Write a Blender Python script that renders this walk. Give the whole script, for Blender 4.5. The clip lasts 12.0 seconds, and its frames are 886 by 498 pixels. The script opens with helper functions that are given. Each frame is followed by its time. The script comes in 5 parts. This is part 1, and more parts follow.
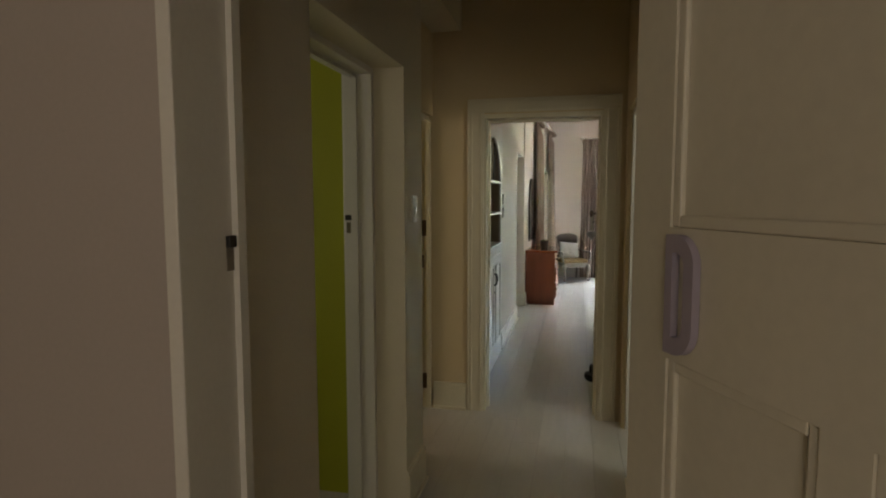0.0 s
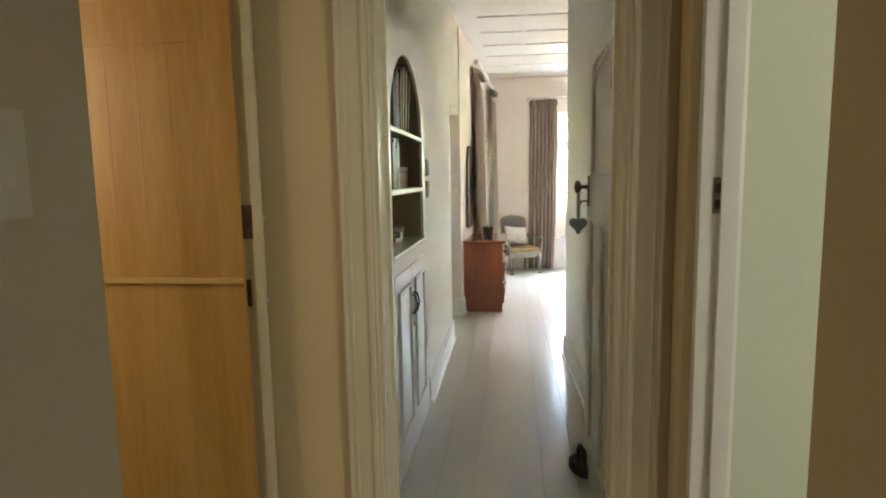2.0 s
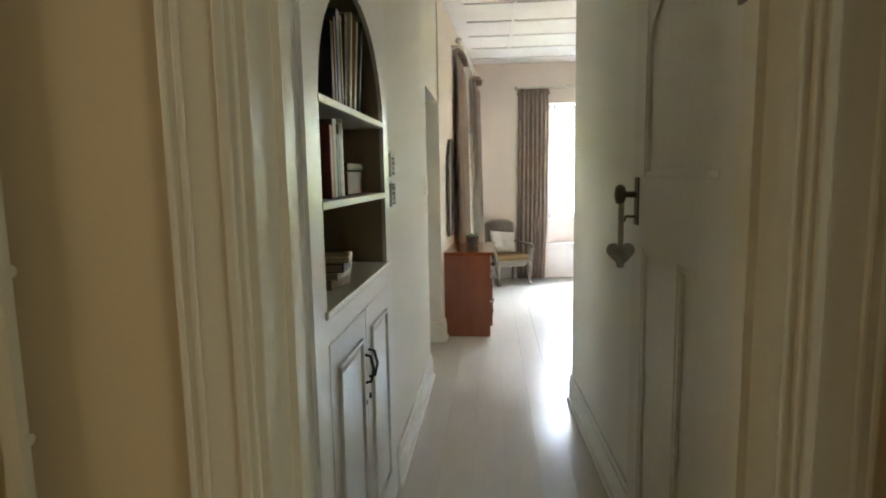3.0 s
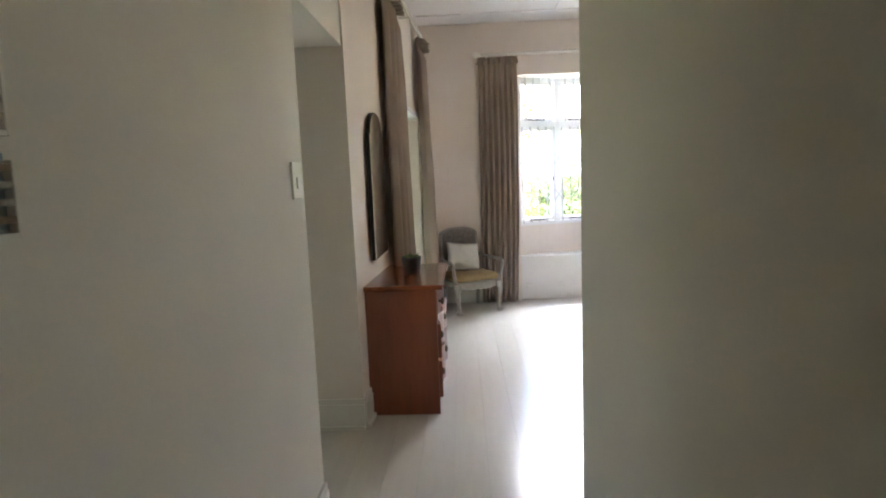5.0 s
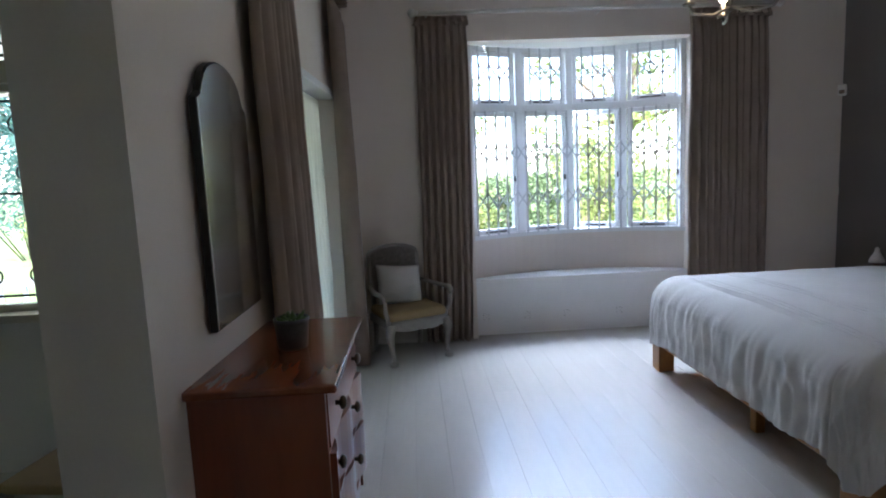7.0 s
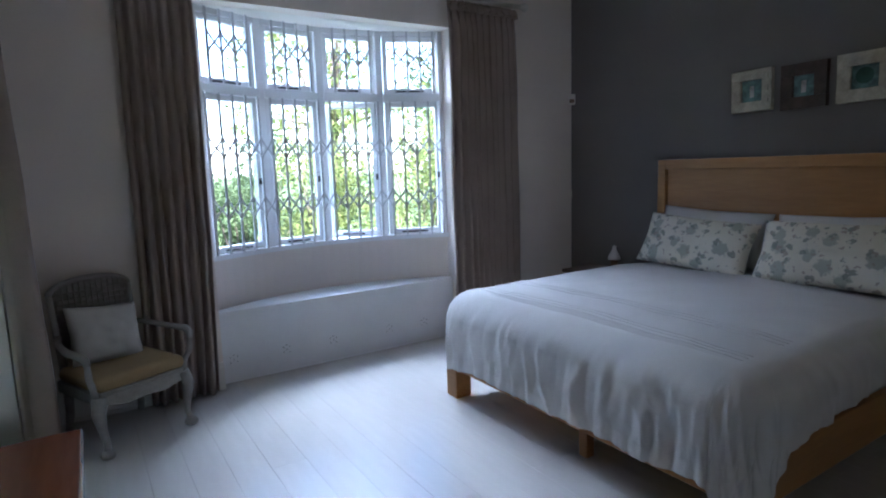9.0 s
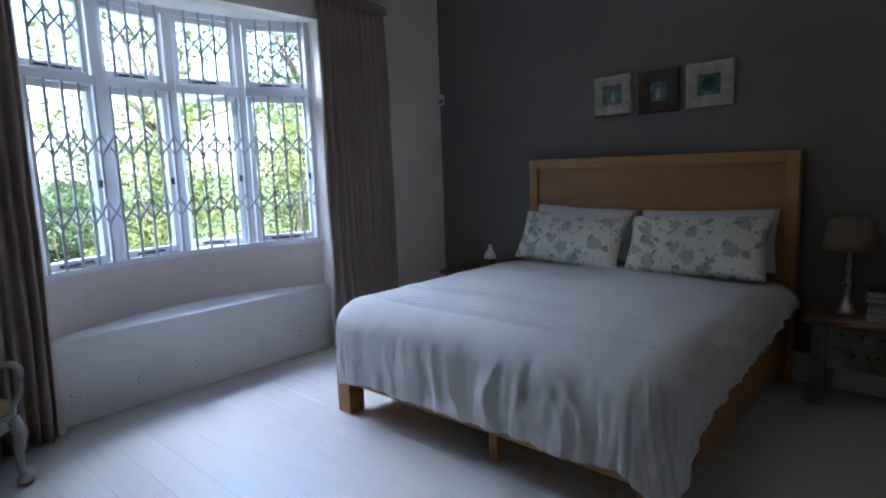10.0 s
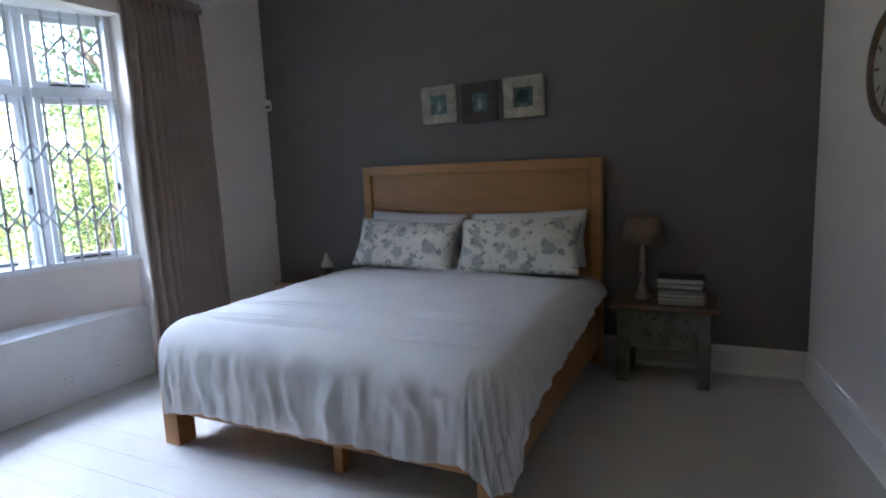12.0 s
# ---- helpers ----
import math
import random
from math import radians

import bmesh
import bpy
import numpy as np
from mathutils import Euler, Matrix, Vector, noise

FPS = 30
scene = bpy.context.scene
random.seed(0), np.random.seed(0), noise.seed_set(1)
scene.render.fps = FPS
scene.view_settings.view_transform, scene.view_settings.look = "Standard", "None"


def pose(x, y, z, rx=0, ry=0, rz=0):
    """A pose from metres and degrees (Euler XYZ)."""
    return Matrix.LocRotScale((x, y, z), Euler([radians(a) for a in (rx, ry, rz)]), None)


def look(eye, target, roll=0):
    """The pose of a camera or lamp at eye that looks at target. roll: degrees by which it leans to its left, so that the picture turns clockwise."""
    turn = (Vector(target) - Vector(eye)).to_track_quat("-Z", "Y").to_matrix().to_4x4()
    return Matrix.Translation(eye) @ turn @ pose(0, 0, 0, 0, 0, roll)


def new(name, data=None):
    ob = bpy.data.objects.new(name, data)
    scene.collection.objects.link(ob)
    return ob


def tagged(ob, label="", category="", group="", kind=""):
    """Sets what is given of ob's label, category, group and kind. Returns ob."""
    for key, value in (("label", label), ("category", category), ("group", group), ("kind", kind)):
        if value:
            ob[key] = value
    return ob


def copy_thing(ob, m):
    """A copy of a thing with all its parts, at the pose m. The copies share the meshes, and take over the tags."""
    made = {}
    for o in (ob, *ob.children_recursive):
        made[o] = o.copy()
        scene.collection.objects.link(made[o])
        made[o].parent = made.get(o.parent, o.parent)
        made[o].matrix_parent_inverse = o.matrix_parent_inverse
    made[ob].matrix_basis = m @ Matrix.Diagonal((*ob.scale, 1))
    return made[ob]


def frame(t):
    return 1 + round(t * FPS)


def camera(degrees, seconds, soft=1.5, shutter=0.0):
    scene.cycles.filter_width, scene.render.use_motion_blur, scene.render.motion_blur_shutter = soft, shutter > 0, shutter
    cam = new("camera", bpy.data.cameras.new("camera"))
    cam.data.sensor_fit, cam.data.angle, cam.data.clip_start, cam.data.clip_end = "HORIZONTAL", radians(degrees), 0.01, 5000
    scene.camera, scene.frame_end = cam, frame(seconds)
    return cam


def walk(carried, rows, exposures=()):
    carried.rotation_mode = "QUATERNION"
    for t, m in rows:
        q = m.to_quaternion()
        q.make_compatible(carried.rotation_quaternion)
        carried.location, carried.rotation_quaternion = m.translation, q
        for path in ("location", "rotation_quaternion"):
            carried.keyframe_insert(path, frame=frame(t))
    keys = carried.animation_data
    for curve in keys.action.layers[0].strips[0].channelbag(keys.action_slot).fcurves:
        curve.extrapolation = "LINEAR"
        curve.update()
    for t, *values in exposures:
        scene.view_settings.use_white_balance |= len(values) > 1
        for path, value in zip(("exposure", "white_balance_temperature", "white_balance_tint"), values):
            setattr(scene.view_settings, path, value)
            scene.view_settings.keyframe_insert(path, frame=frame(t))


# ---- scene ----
cam = camera(75.0, 12.0, soft=2.0)
PATH = [
    (0, (0.357, 0.163, 1.498), (-0.093, 2.104, 1.322), -0.1),
    (0.5, (0.286, 0.684, 1.473), (-0.111, 2.636, 1.29), -0.1),
    (1, (0.249, 1.209, 1.428), (-0.066, 3.175, 1.241), -0.4),
    (1.5, (0.203, 1.713, 1.416), (-0.064, 3.683, 1.199), -0.6),
    (2, (0.17, 2.273, 1.419), (-0.068, 4.244, 1.177), -1.0),
    (2.5, (0.134, 2.769, 1.425), (-0.071, 4.743, 1.178), -1.0),
    (3, (0.097, 3.263, 1.433), (-0.077, 5.239, 1.183), -1.0),
    (5, (0.234, 5.107, 1.361), (0.161, 7.091, 1.115), -2.3),
    (5.5, (0.287, 5.503, 1.369), (0.232, 7.487, 1.121), -2.3),
    (6, (0.337, 5.9, 1.381), (0.306, 7.884, 1.132), -2.3),
    (6.5, (0.368, 6.312, 1.372), (0.351, 8.296, 1.121), -2.4),
    (8.5, (0.205, 7.33, 1.334), (1.052, 9.123, 1.064), -1.95),
    (9, (0.15, 7.55, 1.352), (1.208, 9.217, 1.073), -1.85),
    (9.5, (0.115, 7.702, 1.348), (1.405, 9.203, 1.059), -2.1),
    (10, (0.066, 7.831, 1.335), (1.53, 9.163, 1.05), -2.0),
    (10.5, (0.076, 7.862, 1.326), (1.647, 9.069, 1.049), -2.1),
    (11, (0.064, 7.871, 1.323), (1.725, 8.949, 1.046), -2.2),
    (11.5, (0.069, 7.838, 1.334), (1.794, 8.81, 1.051), -2.4),
    (12, (0.074, 7.816, 1.345), (1.849, 8.692, 1.058), -2.5),
]
walk(cam, [(t, look(eye, target, roll)) for t, eye, target, roll in PATH], [(0.0, 4.95, 7000, 11), (0.5, 5.4, 7000, 12), (1.5, 5.95, 7200, 12), (3.0, 5.45, 7000, 10), (5.5, 4.35, 7000, 17), (6.5, 3.5, 6200, 15), (8.5, 3.1, 5350, 15), (9.5, 3.0, 5350, 15), (10.5, 2.88, 5350, 15), (11.3, 3.12, 5400, 15), (12.0, 3.5, 5550, 16)])

# ---- sky, sun, exposure ----
world = bpy.data.worlds.new("sky")
scene.world = world
world.use_nodes = True
wn = world.node_tree
sky = wn.nodes.new("ShaderNodeTexSky")
sky.sky_type = "NISHITA"
sky.sun_disc = False
sky.sun_elevation, sky.sun_rotation = radians(52), radians(205)
wn.links.new(sky.outputs["Color"], wn.nodes["Background"].inputs["Color"])
wn.nodes["Background"].inputs["Strength"].default_value = 0.15
sun = new("sun", bpy.data.lights.new("sun", "SUN"))
sun.data.energy, sun.data.angle, sun.data.color = 5.0, radians(0.5), (1.0, 0.93, 0.82)
sun.matrix_world = look((0, 0, 30), (0 + 10.2, 21.8, 30 - 31))


# Rectangular area lamp added as fill, free of any window opening.
def fill_light(name, eye, target, w, h, watts, colour=(0.86, 0.93, 1.0)):
    lamp = new(name, bpy.data.lights.new(name, "AREA"))
    lamp.data.shape, lamp.data.size, lamp.data.size_y = "RECTANGLE", w, h
    lamp.data.energy, lamp.data.color = watts, colour
    lamp.matrix_world = look(eye, target)
    return lamp


# Added lamp, out of view above the garden, boosting the sky through the bow.
fill_light("fill_outside_bow_window", (1.75, 14.1, 4.05), (1.9, 9.0, 0.9), 3.6, 1.3, 75, (0.82, 0.91, 1.0))
# Added fill lamps, unseen inside closed rooms that have no window modelled.
fill_light("fill_entry_room", (0.5, -2.4, 1.6), (0.0, 1.6, 1.2), 1.4, 1.3, 0.58, (1.0, 0.9, 0.76))
fill_light("fill_green_room", (-2.15, 1.9, 1.5), (-1.0, 2.2, 1.2), 0.8, 1.0, 0.15, (1.0, 0.95, 0.85))
fill_light("fill_bath_room", (2.9, 2.6, 1.6), (0.7, 3.9, 1.1), 1.2, 1.2, 0.72, (0.95, 1.0, 0.92))
fill_light("fill_pine_room", (-2.15, 3.4, 1.7), (-1.2, 3.95, 1.2), 0.6, 0.9, 0.23, (1.0, 0.86, 0.66))

# ---- materials ----


def mat(name, colour, rough=0.6, vary=0.08, scale=3.0, fine=60.0, bump=0.06, metal=0.0, tint=None, stretch=(1, 1, 1), piece=0.0, coat=0.0, spec=0.5):
    m = bpy.data.materials.new(name)
    m.use_nodes = True
    nt = m.node_tree
    n, l = nt.nodes, nt.links
    b = n["Principled BSDF"]
    tc = n.new("ShaderNodeTexCoord")
    mp = n.new("ShaderNodeMapping")
    mp.inputs["Scale"].default_value = stretch
    l.new(tc.outputs["Object"], mp.inputs["Vector"])
    big, small = n.new("ShaderNodeTexNoise"), n.new("ShaderNodeTexNoise")
    big.inputs["Scale"].default_value, big.inputs["Detail"].default_value = scale, 4
    small.inputs["Scale"].default_value, small.inputs["Detail"].default_value = fine, 5
    for t in (big, small):
        l.new(mp.outputs["Vector"], t.inputs["Vector"])
    add = n.new("ShaderNodeMath")
    add.operation = "ADD"
    half = n.new("ShaderNodeMath")
    half.operation = "MULTIPLY"
    half.inputs[1].default_value = 0.45
    l.new(small.outputs["Fac"], half.inputs[0])
    l.new(big.outputs["Fac"], add.inputs[0])
    l.new(half.outputs[0], add.inputs[1])
    ramp = n.new("ShaderNodeValToRGB")
    c2 = tint or tuple(c * (1 - 2.2 * vary) for c in colour)
    ramp.color_ramp.elements[0].position, ramp.color_ramp.elements[1].position = 0.45, 0.95
    ramp.color_ramp.elements[0].color = (*c2, 1)
    ramp.color_ramp.elements[1].color = (*[min(1, c * (1 + 0.5 * vary)) for c in colour], 1)
    l.new(add.outputs[0], ramp.inputs["Fac"])
    out = ramp.outputs["Color"]
    if piece:
        oi = n.new("ShaderNodeObjectInfo")
        hsv = n.new("ShaderNodeHueSaturation")
        mr = n.new("ShaderNodeMapRange")
        mr.inputs["To Min"].default_value, mr.inputs["To Max"].default_value = 1 - piece, 1 + piece
        l.new(oi.outputs["Random"], mr.inputs["Value"])
        l.new(mr.outputs["Result"], hsv.inputs["Value"])
        l.new(out, hsv.inputs["Color"])
        out = hsv.outputs["Color"]
    l.new(out, b.inputs["Base Color"])
    rr = n.new("ShaderNodeMapRange")
    rr.inputs["To Min"].default_value, rr.inputs["To Max"].default_value = max(0.02, rough - 0.08), min(1, rough + 0.08)
    l.new(big.outputs["Fac"], rr.inputs["Value"])
    l.new(rr.outputs["Result"], b.inputs["Roughness"])
    b.inputs["Metallic"].default_value = metal
    b.inputs["Coat Weight"].default_value = coat
    b.inputs["Specular IOR Level"].default_value = spec
    if bump:
        bp = n.new("ShaderNodeBump")
        bp.inputs["Strength"].default_value, bp.inputs["Distance"].default_value = bump, 0.004
        l.new(small.outputs["Fac"], bp.inputs["Height"])
        l.new(bp.outputs["Normal"], b.inputs["Normal"])
    return m


def wood(name, light, dark, rough=0.4, axis="Z", grain=9.0, coat=0.0, bump=0.05):
    st = {"X": (0.12, 1, 1), "Y": (1, 0.12, 1), "Z": (1, 1, 0.12)}[axis]
    return mat(name, light, rough, 0.1, grain, grain * 9, bump, 0.0, dark, st, 0.05, coat)


def glow(name, colour, strength):
    m = bpy.data.materials.new(name)
    m.use_nodes = True
    b = m.node_tree.nodes["Principled BSDF"]
    b.inputs["Base Color"].default_value = (*colour, 1)
    b.inputs["Emission Color"].default_value = (*colour, 1)
    b.inputs["Emission Strength"].default_value = strength
    return m


def glass(name):
    m = bpy.data.materials.new(name)
    m.use_nodes = True
    b = m.node_tree.nodes["Principled BSDF"]
    b.inputs["Base Color"].default_value = (0.97, 0.99, 1, 1)
    b.inputs["Roughness"].default_value = 0.02
    b.inputs["IOR"].default_value = 1.02
    b.inputs["Transmission Weight"].default_value = 1.0
    return m


def cloth(name, colour, through_amount, rough=0.9, fine=220.0, vary=0.08):
    m = mat(name, colour, rough, vary, 4.0, fine, 0.25, spec=0.15)
    n, l = m.node_tree.nodes, m.node_tree.links
    tr, mx = n.new("ShaderNodeBsdfTranslucent"), n.new("ShaderNodeMixShader")
    tr.inputs["Color"].default_value = (*colour, 1)
    mx.inputs[0].default_value = through_amount
    l.new(n["Principled BSDF"].outputs[0], mx.inputs[1])
    l.new(tr.outputs[0], mx.inputs[2])
    l.new(mx.outputs[0], n["Material Output"].inputs["Surface"])
    return m


def floral(name):
    m = mat(name, (0.68, 0.64, 0.54), 0.9, 0.05, 5, 260, 0.2, spec=0.1)
    n, l = m.node_tree.nodes, m.node_tree.links
    b = n["Principled BSDF"]
    base = b.inputs["Base Color"].links[0].from_socket
    tc = n.new("ShaderNodeTexCoord")
    last = base
    for k, (sc, lo, hi, col) in enumerate(((8.5, 0.30, 0.38, (0.30, 0.31, 0.27)), (14.0, 0.24, 0.30, (0.19, 0.21, 0.19)), (21.0, 0.2, 0.26, (0.33, 0.27, 0.24)))):
        mp = n.new("ShaderNodeMapping")
        mp.inputs["Location"].default_value = (k * 3.1, k * 1.7, k * 0.9)
        nz = n.new("ShaderNodeTexNoise")
        nz.inputs["Scale"].default_value = 26
        mixv = n.new("ShaderNodeMixRGB")
        mixv.inputs[0].default_value = 0.07
        vo = n.new("ShaderNodeTexVoronoi")
        vo.inputs["Scale"].default_value = sc
        mr = n.new("ShaderNodeMapRange")
        mr.inputs["From Min"].default_value, mr.inputs["From Max"].default_value = lo, hi
        mr.inputs["To Min"].default_value, mr.inputs["To Max"].default_value = 0.75, 0.0
        mx = n.new("ShaderNodeMixRGB")
        l.new(tc.outputs["Object"], mp.inputs["Vector"])
        l.new(mp.outputs["Vector"], mixv.inputs[1])
        l.new(mp.outputs["Vector"], nz.inputs["Vector"])
        l.new(nz.outputs["Color"], mixv.inputs[2])
        l.new(mixv.outputs[0], vo.inputs["Vector"])
        l.new(vo.outputs["Distance"], mr.inputs["Value"])
        l.new(mr.outputs["Result"], mx.inputs[0])
        l.new(last, mx.inputs[1])
        mx.inputs[2].default_value = (*col, 1)
        last = mx.outputs[0]
    l.new(last, b.inputs["Base Color"])
    return m


M_WHITE = mat("white_wall_paint", (0.78, 0.75, 0.68), 0.75, 0.03, 1.2, 90, 0.05)
M_BED = mat("pale_bedroom_wall_paint", (0.78, 0.71, 0.65), 0.75, 0.03, 1.2, 90, 0.05)
M_CREAM = mat("cream_hall_wall_paint", (0.60, 0.48, 0.30), 0.7, 0.04, 1.2, 90, 0.05)
M_HALL = mat("pale_stone_hall_wall_paint", (0.66, 0.60, 0.47), 0.7, 0.04, 1.2, 90, 0.05)
M_TAUPE = mat("taupe_entry_wall_paint", (0.47, 0.42, 0.39), 0.75, 0.04, 1.2, 90, 0.05)
M_GREY = mat("charcoal_wall_paint", (0.165, 0.15, 0.14), 0.8, 0.06, 1.3, 80, 0.06)
M_GREEN = mat("lime_green_wall_paint", (0.40, 0.42, 0.03), 0.7, 0.04, 1.2, 80, 0.05)
M_PALE = mat("pale_green_wall_paint", (0.60, 0.62, 0.50), 0.7, 0.03, 1.2, 80, 0.05)
M_TRIM = mat("cream_gloss_trim_paint", (0.66, 0.60, 0.46), 0.35, 0.05, 2, 70, 0.03)
M_TRIMW = mat("white_gloss_trim_paint", (0.75, 0.73, 0.68), 0.35, 0.04, 2, 70, 0.03)
M_DOOR = mat("offwhite_door_paint", (0.68, 0.64, 0.54), 0.38, 0.05, 2, 50, 0.03)
M_CEIL = mat("white_ceiling_board", (0.78, 0.77, 0.76), 0.8, 0.03, 1.5, 60, 0.04)
M_FLOOR = mat("white_painted_floorboards", (0.59, 0.565, 0.525), 0.22, 0.05, 1.6, 30, 0.04, stretch=(1, 0.15, 1), piece=0.012)
M_SUB = mat("dark_floor_gap", (0.55, 0.52, 0.47), 0.9, 0.1, 3, 40)
M_WIN = mat("white_window_paint", (0.80, 0.81, 0.82), 0.4, 0.03, 3, 60, 0.03)
M_BARS = mat("pale_grey_bar_enamel", (0.55, 0.56, 0.58), 0.4, 0.05, 6, 60, 0.02)
M_IRON = mat("black_wrought_iron", (0.02, 0.02, 0.02), 0.5, 0.1, 8, 60, 0.1)
M_GLASS = glass("window_glass")
M_MIRROR = mat("mirror_silver", (0.85, 0.86, 0.86), 0.1, 0.0, 2, 30, 0.0, 1.0)
M_PINE = wood("orange_pine", (0.60, 0.36, 0.13), (0.46, 0.24, 0.075), 0.4, "Z", 7)
M_PINEPALE = wood("pale_pine", (0.72, 0.50, 0.24), (0.58, 0.36, 0.15), 0.4, "X", 7)
M_OAK = wood("honey_oak", (0.39, 0.19, 0.055), (0.26, 0.115, 0.03), 0.45, "Y", 7)
M_OAKX = wood("honey_oak_long", (0.39, 0.19, 0.055), (0.26, 0.115, 0.03), 0.45, "X", 7)
M_RED = wood("reddish_mahogany", (0.25, 0.068, 0.026), (0.15, 0.036, 0.013), 0.3, "Z", 5, 0.2)
M_REDT = wood("reddish_mahogany_top", (0.28, 0.085, 0.032), (0.17, 0.045, 0.016), 0.22, "Y", 5, 0.3)
M_CURT = cloth("taupe_curtain_cloth", (0.37, 0.30, 0.255), 0.14)
M_SHEER = cloth("white_sheer_cloth", (0.80, 0.80, 0.74), 0.55)
M_LINEN = cloth("white_duvet_cotton", (0.62, 0.60, 0.58), 0.05, vary=0.03)
M_PILW = cloth("white_pillow_cotton", (0.62, 0.60, 0.57), 0.05, vary=0.03)
M_FLORAL = floral("grey_floral_pillow_cotton")
M_CHAIR = mat("chalky_grey_chair_paint", (0.32, 0.30, 0.275), 0.6, 0.15, 9, 70, 0.12)
M_CANE = mat("grey_woven_cane", (0.24, 0.22, 0.205), 0.7, 0.2, 30, 160, 0.4)
M_SEAT = cloth("mustard_seat_cloth", (0.36, 0.26, 0.14), 0.02)
M_BRASS = mat("aged_bronze", (0.12, 0.09, 0.06), 0.4, 0.15, 9, 60, 0.05, 0.9)
M_STEEL = mat("worn_steel_plate", (0.22, 0.19, 0.15), 0.4, 0.15, 9, 60, 0.05, 0.9)
M_HINGE = mat("rusty_brown_steel", (0.10, 0.06, 0.03), 0.5, 0.3, 20, 90, 0.1, 0.4)
M_BLACK = mat("matt_black_iron", (0.018, 0.017, 0.016), 0.55, 0.1, 9, 60, 0.1)
M_PLASTIC = mat("ivory_switch_plastic", (0.74, 0.72, 0.64), 0.35, 0.02, 3, 30, 0.0)
M_DISTRESS = mat("distressed_blue_grey_timber", (0.17, 0.18, 0.155), 0.75, 0.3, 11, 70, 0.4, tint=(0.08, 0.07, 0.05))
M_DKTOP = wood("dark_worn_timber_top", (0.16, 0.095, 0.05), (0.07, 0.04, 0.022), 0.55, "Y", 8)
M_SHADE = cloth("linen_lamp_shade", (0.24, 0.18, 0.125), 0.2)
M_SILVER = mat("tarnished_silver", (0.38, 0.34, 0.30), 0.3, 0.1, 9, 60, 0.03, 0.9)
M_POT = mat("dark_grey_stone_pot", (0.075, 0.075, 0.08), 0.6, 0.2, 14, 80, 0.2)
M_SUCC = mat("succulent_leaf_green", (0.10, 0.17, 0.05), 0.5, 0.2, 10, 60, 0.05)
M_NICHE = mat("brown_niche_lining", (0.40, 0.33, 0.21), 0.6, 0.1, 4, 60, 0.05)
M_PAPER = mat("book_paper", (0.42, 0.39, 0.33), 0.8, 0.08, 20, 200, 0.1)
BOOKS = [mat("book_cover_" + n, c, 0.5, 0.08, 8, 60, 0.05) for n, c in (("brown", (0.12, 0.06, 0.035)), ("black", (0.03, 0.028, 0.03)), ("tan", (0.35, 0.25, 0.14)), ("red", (0.22, 0.045, 0.03)), ("blue", (0.07, 0.10, 0.17)), ("cream", (0.52, 0.46, 0.34)))]
M_SEA = mat("dark_sea_print", (0.018, 0.02, 0.032), 0.6, 0.4, 2.2, 14, 0.02, tint=(0.006, 0.006, 0.01), spec=0.2)
M_STREAK = mat("pale_wave_streak", (0.42, 0.40, 0.38), 0.5, 0.3, 6, 40, 0.0)
M_WAVE = mat("dim_wave_streak", (0.20, 0.18, 0.17), 0.6, 0.4, 9, 60, 0.0)
M_CANVAS = mat("canvas_edge", (0.34, 0.29, 0.2), 0.8, 0.1, 8, 120, 0.1)
M_DRIFT = mat("bleached_driftwood", (0.46, 0.41, 0.33), 0.7, 0.2, 14, 90, 0.3)
M_DKFRAME = mat("dark_rustic_timber", (0.075, 0.05, 0.042), 0.7, 0.25, 12, 90, 0.3)
M_TEAL = mat("teal_glazed_print", (0.10, 0.19, 0.18), 0.4, 0.5, 18, 60, 0.05, tint=(0.03, 0.05, 0.05))
M_BLUEPRINT = mat("blue_striped_print", (0.13, 0.22, 0.32), 0.5, 0.4, 14, 60, 0.02, tint=(0.5, 0.55, 0.55), stretch=(1, 0.1, 3))
M_LAV = mat("lavender_letter_paint", (0.36, 0.32, 0.40), 0.6, 0.05, 5, 60, 0.03)
M_HEART = mat("grey_fabric_heart", (0.34, 0.34, 0.30), 0.9, 0.2, 30, 200, 0.3)
M_STRAP = cloth("woven_strap", (0.42, 0.38, 0.28), 0.05)
M_GRASS = mat("garden_lawn", (0.10, 0.15, 0.035), 0.9, 0.3, 1.5, 40, 0.5)
M_PAVE = mat("pale_paving", (0.42, 0.38, 0.33), 0.85, 0.15, 2, 40, 0.2)
M_BARK = mat("grey_brown_bark", (0.13, 0.10, 0.075), 0.9, 0.25, 8, 50, 0.6)
M_LEAFY = cloth("yellow_green_leaf", (0.23, 0.27, 0.09), 0.45, 0.5, 30, 0.35)
M_LEAFD = cloth("deep_green_leaf", (0.10, 0.14, 0.065), 0.4, 0.5, 30, 0.35)
M_LEAFT = cloth("blue_green_leaf", (0.055, 0.115, 0.095), 0.4, 0.5, 30, 0.35)
M_ROOF = mat("white_verandah_boards", (0.72, 0.72, 0.70), 0.6, 0.05, 2, 40, 0.1)

# ---- mesh helpers ----


def box(bm, x0, x1, y0, y1, z0, z1, bevel=0.0, seg=2):
    vs = [bm.verts.new((x, y, z)) for x in (x0, x1) for y in (y0, y1) for z in (z0, z1)]
    fs = [bm.faces.new([vs[i] for i in q]) for q in ((0, 1, 3, 2), (4, 6, 7, 5), (0, 4, 5, 1), (2, 3, 7, 6), (0, 2, 6, 4), (1, 5, 7, 3))]
    if bevel:
        es = list({e for f in fs for e in f.edges})
        bmesh.ops.bevel(bm, geom=es, offset=bevel, segments=seg, affect="EDGES", profile=0.5)
    return bm


def B(*a, **k):
    return box(bmesh.new(), *a, **k)


